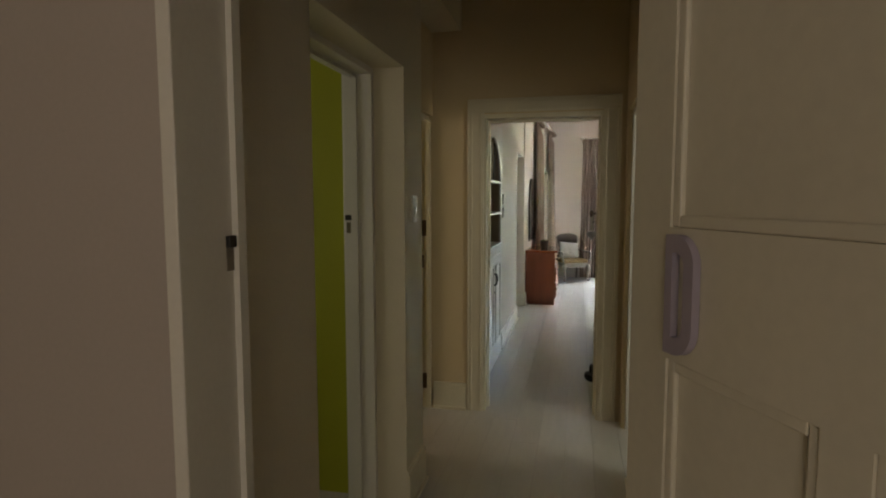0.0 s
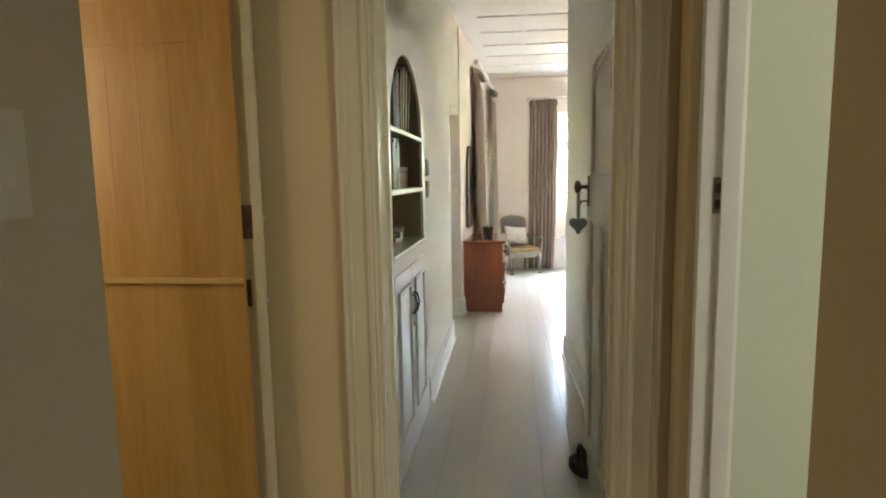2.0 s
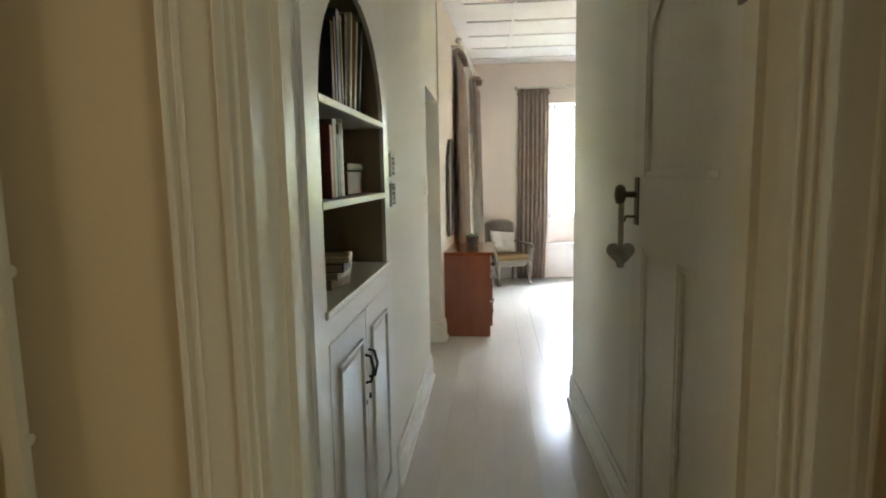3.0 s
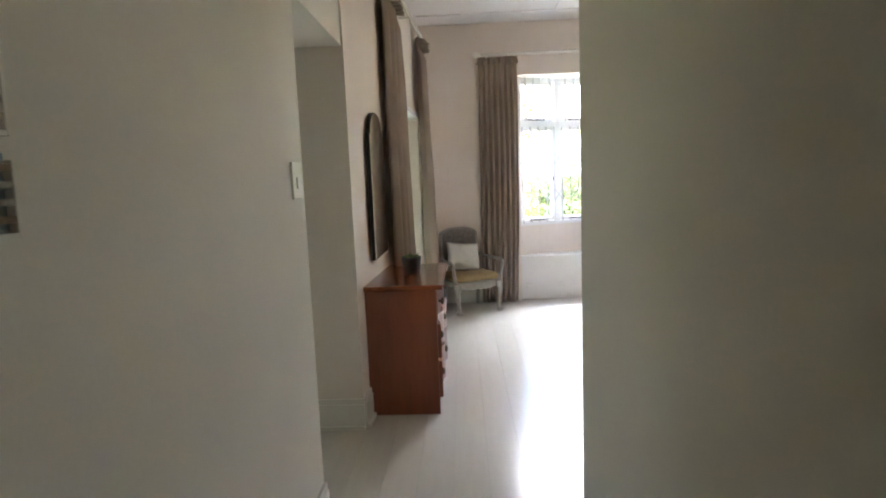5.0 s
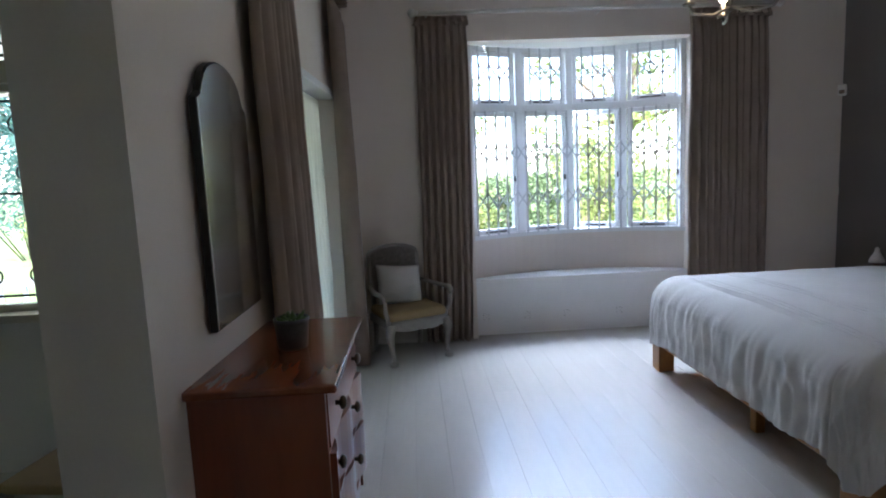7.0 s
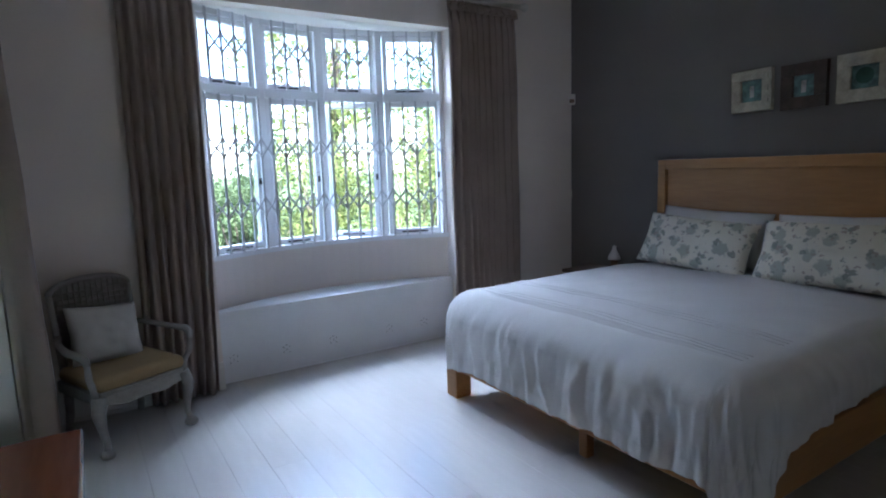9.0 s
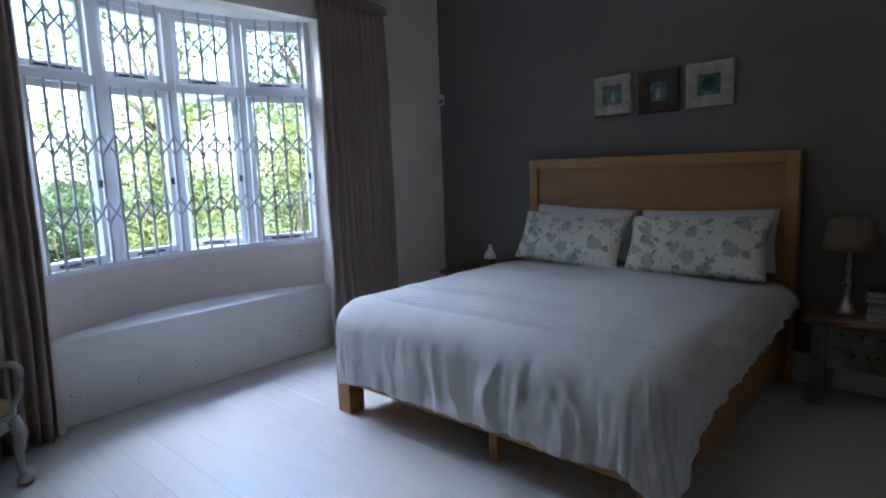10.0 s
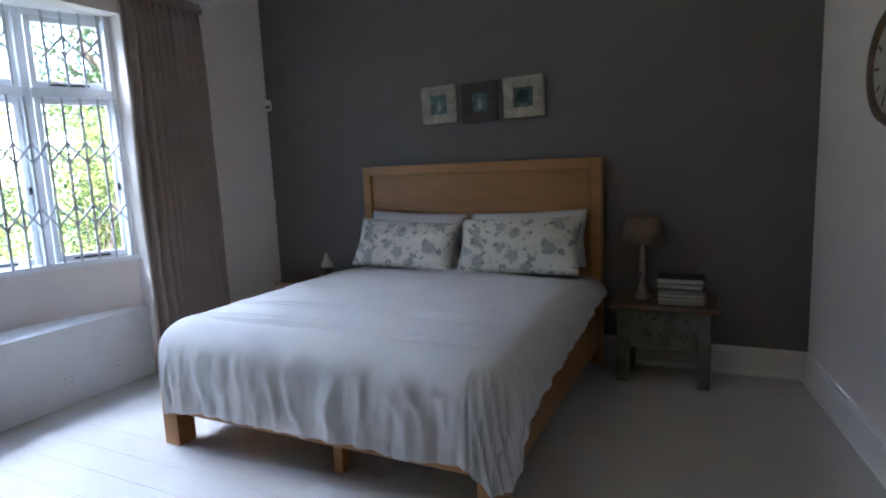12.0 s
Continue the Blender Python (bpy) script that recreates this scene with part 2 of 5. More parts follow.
def sweep(bm, pts, radii, n=10, caps=True):
    pts = [Vector(p) for p in pts]
    if not isinstance(radii, (list, tuple)):
        radii = [radii] * len(pts)
    rings = []
    side = None
    for i, p in enumerate(pts):
        d = (pts[min(i + 1, len(pts) - 1)] - pts[max(i - 1, 0)]).normalized()
        if side is None:
            side = d.orthogonal().normalized()
        side = (side - d * side.dot(d)).normalized()
        up = d.cross(side)
        rings.append([bm.verts.new(p + radii[i] * (math.cos(6.28319 * k / n) * side + math.sin(6.28319 * k / n) * up)) for k in range(n)])
    for a, b in zip(rings, rings[1:]):
        for k in range(n):
            f = bm.faces.new((a[k], a[(k + 1) % n], b[(k + 1) % n], b[k]))
            f.smooth = True
    if caps:
        bm.faces.new(rings[0][::-1])
        bm.faces.new(rings[-1])
    return bm


def lathe(bm, prof, c=(0, 0, 0), n=24, axis="Z"):
    pts = []
    for r, h in prof:
        row = []
        for k in range(n):
            a = 6.28319 * k / n
            u, v = max(r, 0.0005) * math.cos(a), max(r, 0.0005) * math.sin(a)
            p = {"Z": (u, v, h), "X": (h, u, v), "Y": (v, h, u)}[axis]
            row.append(bm.verts.new(Vector(c) + Vector(p)))
        pts.append(row)
    for a, b in zip(pts, pts[1:]):
        for k in range(n):
            f = bm.faces.new((a[k], a[(k + 1) % n], b[(k + 1) % n], b[k]))
            f.smooth = True
    bm.faces.new(pts[0][::-1])
    bm.faces.new(pts[-1])
    return bm


def extrude_outline(bm, pts, d):
    """Prism from a planar outline (list of 3D points) pushed by the vector d."""
    a = [bm.verts.new(p) for p in pts]
    b = [bm.verts.new(Vector(p) + Vector(d)) for p in pts]
    bm.faces.new(a)
    bm.faces.new(b[::-1])
    for i in range(len(a)):
        j = (i + 1) % len(a)
        bm.faces.new((a[j], a[i], b[i], b[j]))
    return bm


def grid(bm, nu, nv, fn, smooth=True):
    vs = [[bm.verts.new(fn(i / nu, j / nv)) for j in range(nv + 1)] for i in range(nu + 1)]
    for i in range(nu):
        for j in range(nv):
            f = bm.faces.new((vs[i][j], vs[i + 1][j], vs[i + 1][j + 1], vs[i][j + 1]))
            f.smooth = smooth
    return bm


def mesh(name, bm, material):
    bmesh.ops.recalc_face_normals(bm, faces=bm.faces)
    me = bpy.data.meshes.new(name)
    bm.to_mesh(me)
    bm.free()
    me.materials.append(material)
    return me


def part(name, bm, material, parent, label=""):
    ob = new(name, mesh(name, bm, material))
    ob.parent = parent
    if label:
        tagged(ob, label)
    return ob


def solid(name, bm, material, label="", category="", group="", kind=""):
    return tagged(new(name, mesh(name, bm, material)), label, category, group, kind)


def thing(name, label, category, m=None, group=""):
    ob = tagged(new(name), label, category, group)
    if m is not None:
        ob.matrix_world = m
    return ob


H = 2.92


def wall(name, p0, p1, thick, material, label, openings=(), z0=0.0, z1=H):
    """A wall whose face runs from p0 to p1, its body to the left of that way; openings are (from, to, bottom, top)."""
    bm = bmesh.new()
    d = Vector(p1) - Vector(p0)
    length = d.length
    cuts = sorted({0.0, length, *[v for o in openings for v in o[:2]]})
    for a, b in zip(cuts, cuts[1:]):
        mid = (a + b) / 2
        hole = [o for o in openings if o[0] < mid < o[1]]
        if not hole:
            box(bm, a, b, 0, thick, z0, z1)
        else:
            if hole[0][2] > z0:
                box(bm, a, b, 0, thick, z0, hole[0][2])
            if hole[0][3] < z1:
                box(bm, a, b, 0, thick, hole[0][3], z1)
    bmesh.ops.remove_doubles(bm, verts=bm.verts, dist=0.0005)
    ob = solid(name, bm, material, label, "wall", "", "structure")
    ob.matrix_world = Matrix.LocRotScale((*p0, 0), Euler((0, 0, math.atan2(d.y, d.x))), None)
    return ob


# ---- structure ----
LEFT = pose(-0.35, 8.15, 0, 0, 0, -3.26)  # bedroom wall with the curtained door: x into the room, y along it


def floor_base():
    solid("floor", B(-4.1, 4.05, -2.6, 11.43, -0.12, -0.006), M_SUB, "white painted timber board floor", "floor", "", "structure")


floor_base()
wall("wall_north", (-0.5, 11.31), (4.05, 11.31), 0.13, M_BED, "pale plaster bedroom wall around a bow window", [(1.35, 3.16, 0.0, 2.385)])
wall("wall_east", (3.92, 11.31), (3.92, 7.1), 0.13, M_GREY, "charcoal painted feature wall behind the bed")
wall("wall_south", (3.94, 7.365), (0.592, 6.87), 0.12, M_BED, "pale plaster bedroom wall with a round clock")
wall("wall_corridor_east", (0.592, 6.87), (0.69, 4.27), 0.13, M_WHITE, "white plaster corridor wall")
wall("wall_corridor_west", (-0.36, 4.27), (-0.36, 8.15), 0.28, M_WHITE, "white plaster corridor wall with a built-in cupboard", [(0.41, 1.41, 0.0, 2.1), (3.0, 3.88, 0.0, 2.05)])
lw = wall("wall_west", (0, 0), (0, 3.15), 0.28, M_BED, "pale plaster bedroom wall with a curtained door", [(1.62, 2.86, 0.0, 1.98)])
lw.matrix_world = LEFT @ pose(0, 0.003, 0, 0, 0, 90)
wall("wall_hall_north", (-2.6, 4.09), (3.0, 4.09), 0.18, M_CREAM, "cream hall wall with a framed doorway", [(2.322, 3.128, 0.0, 2.058)])
wall("wall_hall_east", (0.66, 4.09), (0.66, 1.30), 0.13, M_CREAM, "cream hall wall with a dark picture", [(0.11, 0.84, 0.0, 2.04)])
wall("wall_hall_west", (-0.42, 1.30), (-0.42, 4.09), 0.28, M_HALL, "thick pale hall wall with two deep doorways", [(0.48, 1.43, 0.0, 2.09), (1.735, 2.80, 0.0, 2.62)])
wall("wall_pine_infill", (-0.625, 3.035), (-0.625, 4.09), 0.075, M_CREAM, "cream infill wall round the pine door at the back of its recess", [(0.236, 1.06, 0.0, 2.06)], z1=2.615)
wall("wall_entry", (-2.2, 1.09), (3.0, 1.09), 0.21, M_TAUPE, "taupe plaster wall round the first doorway", [(1.815, 2.73, 0.0, 2.06)])
wall("wall_green", (-2.3, 2.80), (-0.70, 2.80), 0.10, M_GREEN, "lime green plaster wall of a side room")
# closing walls of the rooms beside and behind the walk
wall("wall_pine_room", (-2.2, 2.90), (-2.2, 4.09), 0.10, M_CREAM, "cream plaster wall")
wall("wall_green_room_west", (-2.2, 1.302), (-2.2, 2.80), 0.10, M_GREEN, "lime green plaster wall")
wall("wall_green_room_south", (-0.70, 1.304), (-2.2, 1.304), 0.002, M_GREEN, "lime green plaster wall")
wall("wall_bath_room_east", (3.0, 4.09), (3.0, 1.30), 0.10, M_PALE, "pale green plaster wall")
wall("wall_bath_room_north", (0.80, 4.086), (3.0, 4.086), 0.003, M_PALE, "pale green plaster wall")
wall("wall_entry_room_west", (-2.2, -2.5), (-2.2, 1.30), 0.10, M_CREAM, "cream plaster wall")
wall("wall_entry_room_east", (2.4, 1.09), (2.4, -2.5), 0.10, M_CREAM, "cream plaster wall")
wall("wall_entry_room_south", (2.5, -2.5), (-2.3, -2.5), 0.10, M_CREAM, "cream plaster wall")
wall("wall_side_room_north", (-4.0, 9.45), (-0.62, 9.45), 0.14, M_WHITE, "white plaster wall with a barred window", [(1.0, 2.74, 0.78, 2.55)])
wall("wall_side_room_west", (-4.0, 5.2), (-4.0, 9.45), 0.10, M_WHITE, "white plaster wall")
wall("wall_side_room_south", (-0.64, 5.9), (-4.0, 5.9), 0.10, M_WHITE, "white plaster wall")


def ceiling():
    bm = B(-4.1, 4.05, -2.6, 11.44, H + 0.004, H + 0.12)
    for x in [0.3 + 0.9 * k for k in range(5)]:
        box(bm, x - 0.018, x + 0.018, 7.32, 11.30, H - 0.008, H + 0.004)
    for y in [7.95 + 0.6 * k for k in range(6)]:
        box(bm, -0.15, 3.91, y - 0.018, y + 0.018, H - 0.006, H + 0.004)
    solid("ceiling", bm, M_CEIL, "white board ceiling with cover strips", "ceiling", "", "structure")


ceiling()


def skirting(name, p0, p1, h, material, skip=()):
    """Skirting board along a wall face, 18 mm proud to the right of the way p0 to p1, with a stepped top."""
    d = Vector(p1) - Vector(p0)
    bm = bmesh.new()
    cuts = sorted({0.0, d.length, *[v for s in skip for v in s]})
    for a, b in zip(cuts, cuts[1:]):
        if not any(s[0] < (a + b) / 2 < s[1] for s in skip):
            box(bm, a, b, -0.018, -0.0005, 0.0, h - 0.03)
            box(bm, a, b, -0.012, -0.0005, h - 0.03, h)
            box(bm, a, b, -0.032, -0.018, 0.0, 0.02)
    ob = solid(name, bm, material, "painted timber skirting board along the wall", "skirting", "", "structure")
    ob.matrix_world = Matrix.LocRotScale((*p0, 0), Euler((0, 0, math.atan2(d.y, d.x))), None)
    return ob


skirting("baseboard", (3.92, 11.31), (3.92, 7.31), 0.17, M_TRIMW)
skirting("baseboard", (3.90, 7.359), (0.592, 6.87), 0.17, M_TRIMW)
skirting("baseboard", (0.592, 6.87), (0.69, 4.27), 0.17, M_TRIMW)
skirting("baseboard", (-0.36, 4.27), (-0.36, 8.15), 0.17, M_TRIMW, [(0.33, 1.49), (3.0, 3.88)])
skirting("baseboard", (-0.15, 11.31), (3.90, 11.31), 0.17, M_TRIMW, [(1.0, 2.81)])
sk = skirting("baseboard", (0, 0), (0, 3.15), 0.17, M_TRIMW, [(1.55, 2.93)])
sk.matrix_world = LEFT @ pose(0, 0.003, 0, 0, 0, 90)
skirting("baseboard", (-0.64, 8.15), (-0.345, 8.15), 0.17, M_TRIMW)
skirting("baseboard", (-0.62, 4.09), (-0.385, 4.09), 0.19, M_TRIM)
skirting("baseboard", (0.66, 4.09), (0.66, 1.30), 0.19, M_TRIM, [(0.0, 0.84)])
skirting("baseboard", (-0.42, 1.30), (-0.42, 4.09), 0.19, M_TRIM, [(0.48, 1.43), (1.735, 2.79)])


def door_frame(name, m, width, height, depth, material, trim=0.14, back=True, stop=0.5, front=True):
    """Lining and moulded architraves of a doorway; local x across from 0 to width, y through the wall from 0 to depth."""
    ob = tagged(thing(name, "painted timber door frame with moulded architraves", "door frame", m), kind="structure")
    for nm, a in (("jamb", (-0.002, 0.028, -0.004, depth + 0.004, 0, height)), ("jamb", (width - 0.028, width + 0.002, -0.004, depth + 0.004, 0, height)), ("head", (-0.002, width + 0.002, -0.003, depth + 0.003, height - 0.028, height + 0.002))):
        part(nm, B(*a, bevel=0.003), material, ob)
    s = depth * stop
    part("door_stop", B(0.028, 0.042, s, s + 0.03, 0, height - 0.03), material, ob)
    part("door_stop", B(width - 0.042, width - 0.028, s, s + 0.03, 0, height - 0.03), material, ob)
    part("door_stop", B(0.042, width - 0.042, s, s + 0.03, height - 0.044, height - 0.029), material, ob)
    for y0, sg in [(0, -1)] * front + [(depth, 1)] * back:
        for nm, a, b in (("architrave", -trim, 0.012), ("architrave", width - 0.012, width + trim)):
            bm = bmesh.new()
            for lo, hi, t in ((0, 1, 0.014), (0.10, 0.24, 0.021), (0.70, 0.80, 0.018), (0.90, 1.0, 0.017)):
                u0, u1 = (b - (b - a) * lo, b - (b - a) * hi) if nm and a < 0 else (a + (b - a) * lo, a + (b - a) * hi)
                ys = sorted((y0 + sg * 0.0006, y0 + sg * t))
                box(bm, min(u0, u1), max(u0, u1), ys[0], ys[1], 0, height + 0.012, bevel=0.003)
            part(nm, bm, material, ob)
        bm = bmesh.new()
        for lo, hi, t in ((0, 1, 0.015), (0.10, 0.24, 0.022), (0.70, 0.80, 0.019), (0.90, 1.0, 0.018)):
            ys = sorted((y0 + sg * 0.0006, y0 + sg * t))
            box(bm, -trim, width + trim, ys[0], ys[1], height + 0.0125 + trim * lo * 0.9, height + 0.012 + trim * hi * 0.9, bevel=0.003)
        part("head_architrave", bm, material, ob)
    return ob


def plate(parent, m, w, h, t, material, holes=True):
    """A strike plate with two openings, in the plane y = 0 of m, facing -y."""
    ob = part("strike_plate", B(-w / 2, w / 2, -t, 0, -h / 2, h / 2, bevel=0.001), M_STEEL, parent, "worn steel strike plate")
    ob.matrix_local = m
    return ob


def leaf_door(ob, w, h, t, material, panels, face_bump=0.012):
    """A framed and panelled leaf: local x from 0 (hinge) to w, y from 0 to t, panels as (x0, x1, z0, z1, arched)."""
    core = part("core", B(0.02, w - 0.02, 0.012, t - 0.012, 0.02, h - 0.02), material, ob)
    xs = sorted({0.0, w, *[v for p in panels for v in p[:2]]})
    zs = sorted({0.008, h, *[v for p in panels for v in p[2:4]]})
    bm = bmesh.new()
    for a, b in zip(xs, xs[1:]):
        for c, d in zip(zs, zs[1:]):
            if not any(p[0] < (a + b) / 2 < p[1] and p[2] < (c + d) / 2 < p[3] for p in panels):
                box(bm, a, b, 0, t, c, d)
    bmesh.ops.remove_doubles(bm, verts=bm.verts, dist=0.0005)
    part("leaf_frame", bm, material, ob)
    for x0, x1, z0, z1, arched in panels:
        bm = bmesh.new()
        for y0, y1 in ((0.003, 0.0125), (t - 0.0125, t - 0.003)):
            box(bm, x0, x0 + 0.018, y0, y1, z0, z1, bevel=0.003)
            box(bm, x1 - 0.018, x1, y0, y1, z0, z1, bevel=0.003)
            box(bm, x0 + 0.018, x1 - 0.018, y0, y1, z0, z0 + 0.018, bevel=0.003)
            box(bm, x0 + 0.018, x1 - 0.018, y0, y1, z1 - 0.018, z1, bevel=0.003)
            if arched:
                n, r = 10, (x1 - x0) / 2
                for sgn in (-1, 1):
                    arc = [((x0 + x1) / 2 + sgn * r * math.cos(1.5708 * k / n), y0, z1 - 0.6 * r + 0.6 * r * math.sin(1.5708 * k / n)) for k in range(n + 1)]
                    extrude_outline(bm, arc + [((x0 + x1) / 2 + sgn * r, y0, z1)], (0, y1 - y0, 0))
        part("panel_moulding", bm, material, ob)
    return ob


def knob_set(ob, x, z, y0, sg, material=None, key=True):
    material = material or M_BRASS
    bm = B(x - 0.022, x + 0.022, min(y0, y0 + sg * 0.005), max(y0, y0 + sg * 0.005), z - 0.09, z + 0.05, bevel=0.0015)
    p = part("backplate", bm, material, ob, "aged bronze back plate")
    bm = lathe(bmesh.new(), [(0.010, 0.0), (0.009, 0.03), (0.026, 0.036), (0.031, 0.047), (0.026, 0.058), (0.006, 0.063)], n=20, axis="Y")
    k = part("door_knob", bm, material, ob, "round aged bronze knob")
    k.matrix_local = Matrix.Translation((x, y0 + sg * 0.004, z)) @ (Matrix.Identity(4) if sg > 0 else pose(0, 0, 0, 180, 0, 0))
    return p


# ---- entry doorway and hall ----
df = door_frame("door_frame_entry", pose(-0.385, 1.09, 0), 0.915, 2.06, 0.21, M_TRIMW, 0.034, stop=0.8, front=False)
plate(df, pose(0.0285, 0.155, 1.375, 0, 0, 90), 0.026, 0.06, 0.002, M_STEEL)
part("latch_keep", B(0.029, 0.040, 0.14, 0.165, 1.395, 1.42, bevel=0.002), M_BLACK, df, "dark metal latch keep")


def entry_door():
    ob = thing("door_entry", "off-white panelled door standing open with a lavender letter", "door", pose(0.447, 1.15, 0, 0, 0, -64.5))
    tagged(ob, kind="structure")
    leaf_door(ob, 0.80, 2.0, 0.04, M_DOOR, [(0.10, 0.70, 1.455, 1.88, False), (0.10, 0.37, 0.2, 1.26, False), (0.43, 0.70, 0.2, 1.26, False)])
    return ob


entry_door()


def letter_d():
    """Flat wooden letter with a narrow slot, hung on the door leaf."""
    bm = bmesh.new()
    out, inn = [], []
    for k in range(25):
        a = -1.5708 + 3.14159 * k / 24
        out.append((0.03 + 0.055 * math.cos(a), 0, 0.055 * math.sin(a) + (0.055 if a > 0 else -0.055)))
        inn.append((0.03 + 0.026 * math.cos(a), 0, 0.026 * math.sin(a) + (0.052 if a > 0 else -0.052)))
    out = [(0.0, 0, -0.11)] + out + [(0.0, 0, 0.11)]
    inn = [(0.022, 0, -0.078)] + inn + [(0.022, 0, 0.078)]
    fo, fi = [bm.verts.new(p) for p in out], [bm.verts.new(p) for p in inn]
    bo, bi = [bm.verts.new(Vector(p) + Vector((0, 0.012, 0))) for p in out], [bm.verts.new(Vector(p) + Vector((0, 0.012, 0))) for p in inn]
    n = len(out)
    for i in range(n):
        j = (i + 1) % n
        for q in ((fo[i], fo[j], fi[j], fi[i]), (bo[j], bo[i], bi[i], bi[j]), (fo[j], fo[i], bo[i], bo[j]), (fi[i], fi[j], bi[j], bi[i])):
            bm.faces.new(q)
    return bm


hall_letter = solid("door_letter", letter_d(), M_LAV, "lavender painted wooden letter hung on the door", "letter")
hall_letter.matrix_world = pose(0.447, 1.15, 0, 0, 0, -64.5) @ pose(0.11, -0.013, 1.36) @ Matrix.Diagonal((0.75, 1, 0.78, 1))

df = door_frame("door_frame_green_room", pose(-0.57, 1.78, 0, 0, 0, 90), 0.95, 2.09, 0.13, M_TRIMW, 0.075, front=False)
plate(df, pose(0.9215, 0.115, 1.36, 0, 0, -90), 0.022, 0.05, 0.002, M_STEEL)
part("latch_keep", B(0.908, 0.922, 0.10, 0.128, 1.395, 1.42, bevel=0.002), M_BLACK, df, "dark metal latch keep")
df = door_frame("door_frame_pine_room", pose(-0.655, 3.27, 0, 0, 0, 90), 0.82, 2.06, 0.045, M_TRIM, 0.055, back=False, front=False, stop=-0.5)
for z in (1.29, 0.20):
    part("hinge", B(0.782, 0.793, 0.004, 0.046, z - 0.055, z + 0.055, bevel=0.002), M_HINGE, df, "worn brown steel butt hinge")
part("lock_plate", B(0.786, 0.793, 0.03, 0.044, 1.01, 1.10, bevel=0.001), M_HINGE, df, "worn steel lock plate")
for z in (1.30, 1.03, 0.21):
    part("door_bolt", lathe(bmesh.new(), [(0.010, 0.0), (0.007, 0.012), (0.012, 0.018), (0.003, 0.026)], (0.803, -0.02, z), 12, "Y"), M_TRIM, df, "small steel bolt keep")


def pine_door():
    """Boarded leaf with a thin cross rail; local x from the hinge, local y = 0.04 is the face seen from the hall."""
    ob = thing("door_pine", "orange pine boarded door standing open with a pale cross rail", "door", pose(-0.699, 4.086, 0, 0, 0, 180))
    tagged(ob, kind="structure")
    w, n = 0.76, 7
    part("core", B(0.004, w - 0.004, 0.004, 0.030, 0.008, 2.0), M_PINE, ob)
    for k in range(n):
        part("board", B(w * k / n + 0.0002, w * (k + 1) / n - 0.0002, 0.030, 0.036, 0.008, 2.0, bevel=0.0006, seg=1), M_PINE, ob)
    part("stile", B(0.0, 0.085, 0.0362, 0.040, 0.008, 2.0, bevel=0.0015), M_PINE, ob)
    part("stile", B(w - 0.085, w, 0.0362, 0.040, 0.008, 2.0, bevel=0.0015), M_PINE, ob)
    part("top_rail", B(0.086, w - 0.086, 0.0362, 0.040, 1.86, 2.0, bevel=0.0015), M_PINE, ob)
    part("bottom_rail", B(0.086, w - 0.086, 0.0362, 0.040, 0.008, 0.14, bevel=0.0015), M_PINE, ob)
    part("cross_rail", B(0.0, w, 0.0402, 0.050, 1.088, 1.108, bevel=0.003), M_PINEPALE, ob, "pale pine cross rail")
    part("door_knob", lathe(bmesh.new(), [(0.012, 0), (0.009, 0.025), (0.024, 0.034), (0.026, 0.046), (0.006, 0.056)], (w - 0.09, 0.040, 1.16), 16, "Y"), M_BRASS, ob, "dark round knob")


pine_door()
df = door_frame("door_frame_bath_room", pose(0.69, 3.98, 0, 0, 0, -90), 0.73, 2.04, 0.10, M_TRIMW, 0.085, front=False)
plate(df, pose(0.0285, 0.045, 1.36, 0, 0, 90), 0.03, 0.10, 0.002, M_STEEL)
for z in (1.38, 1.335):
    part("latch_keep", B(0.029, 0.034, 0.035, 0.055, z - 0.013, z + 0.013, bevel=0.002), M_BLACK, df, "dark metal latch keep")
df = door_frame("door_frame_corridor", pose(-0.278, 4.09, 0), 0.806, 2.058, 0.18, M_TRIM, 0.10)
for z in (0.25, 1.75):
    part("hinge", B(0.772, 0.780, 0.165, 0.192, z - 0.05, z + 0.05, bevel=0.002), M_STEEL, df, "worn steel butt hinge")


def corridor_door():
    ob = thing("door_corridor", "off-white arch-panelled door folded back along the corridor", "door", pose(0.565, 4.275, 0, 0, 0, 90))
    tagged(ob, kind="structure")
    leaf_door(ob, 0.80, 2.0, 0.042, M_DOOR, [(0.12, 0.68, 1.42, 1.90, True), (0.12, 0.36, 0.18, 1.22, False), (0.44, 0.68, 0.18, 1.22, False)])
    knob_set(ob, 0.745, 1.37, 0.042, 1)
    part("key", sweep(bmesh.new(), [(0.745, 0.04, 1.305), (0.745, 0.075, 1.305), (0.745, 0.08, 1.29)], 0.004, 8), M_BRASS, ob, "bronze key in the lock")
    return ob


corridor_door()


def hanging_heart():
    ob = thing("hanging_heart", "grey fabric heart hanging by a woven strap from the knob", "ornament", pose(0.52, 5.018, 0))
    part("strap", B(-0.052, -0.036, -0.003, 0.003, 1.225, 1.375, bevel=0.001), M_STRAP, ob)
    out = []
    for k in range(28):
        a = 6.28319 * k / 28
        out.append((-0.044 + 0.0026 * 16 * math.sin(a) ** 3, -0.011, 1.195 + 0.0026 * (13 * math.cos(a) - 5 * math.cos(2 * a) - 2 * math.cos(3 * a) - math.cos(4 * a))))
    bm = extrude_outline(bmesh.new(), out, (0, 0.022, 0))
    bmesh.ops.bevel(bm, geom=[e for e in bm.edges if len({round(v.co.y, 4) for v in e.verts}) == 1], offset=0.006, segments=2, affect="EDGES")
    part("heart", bm, M_HEART, ob)


hanging_heart()


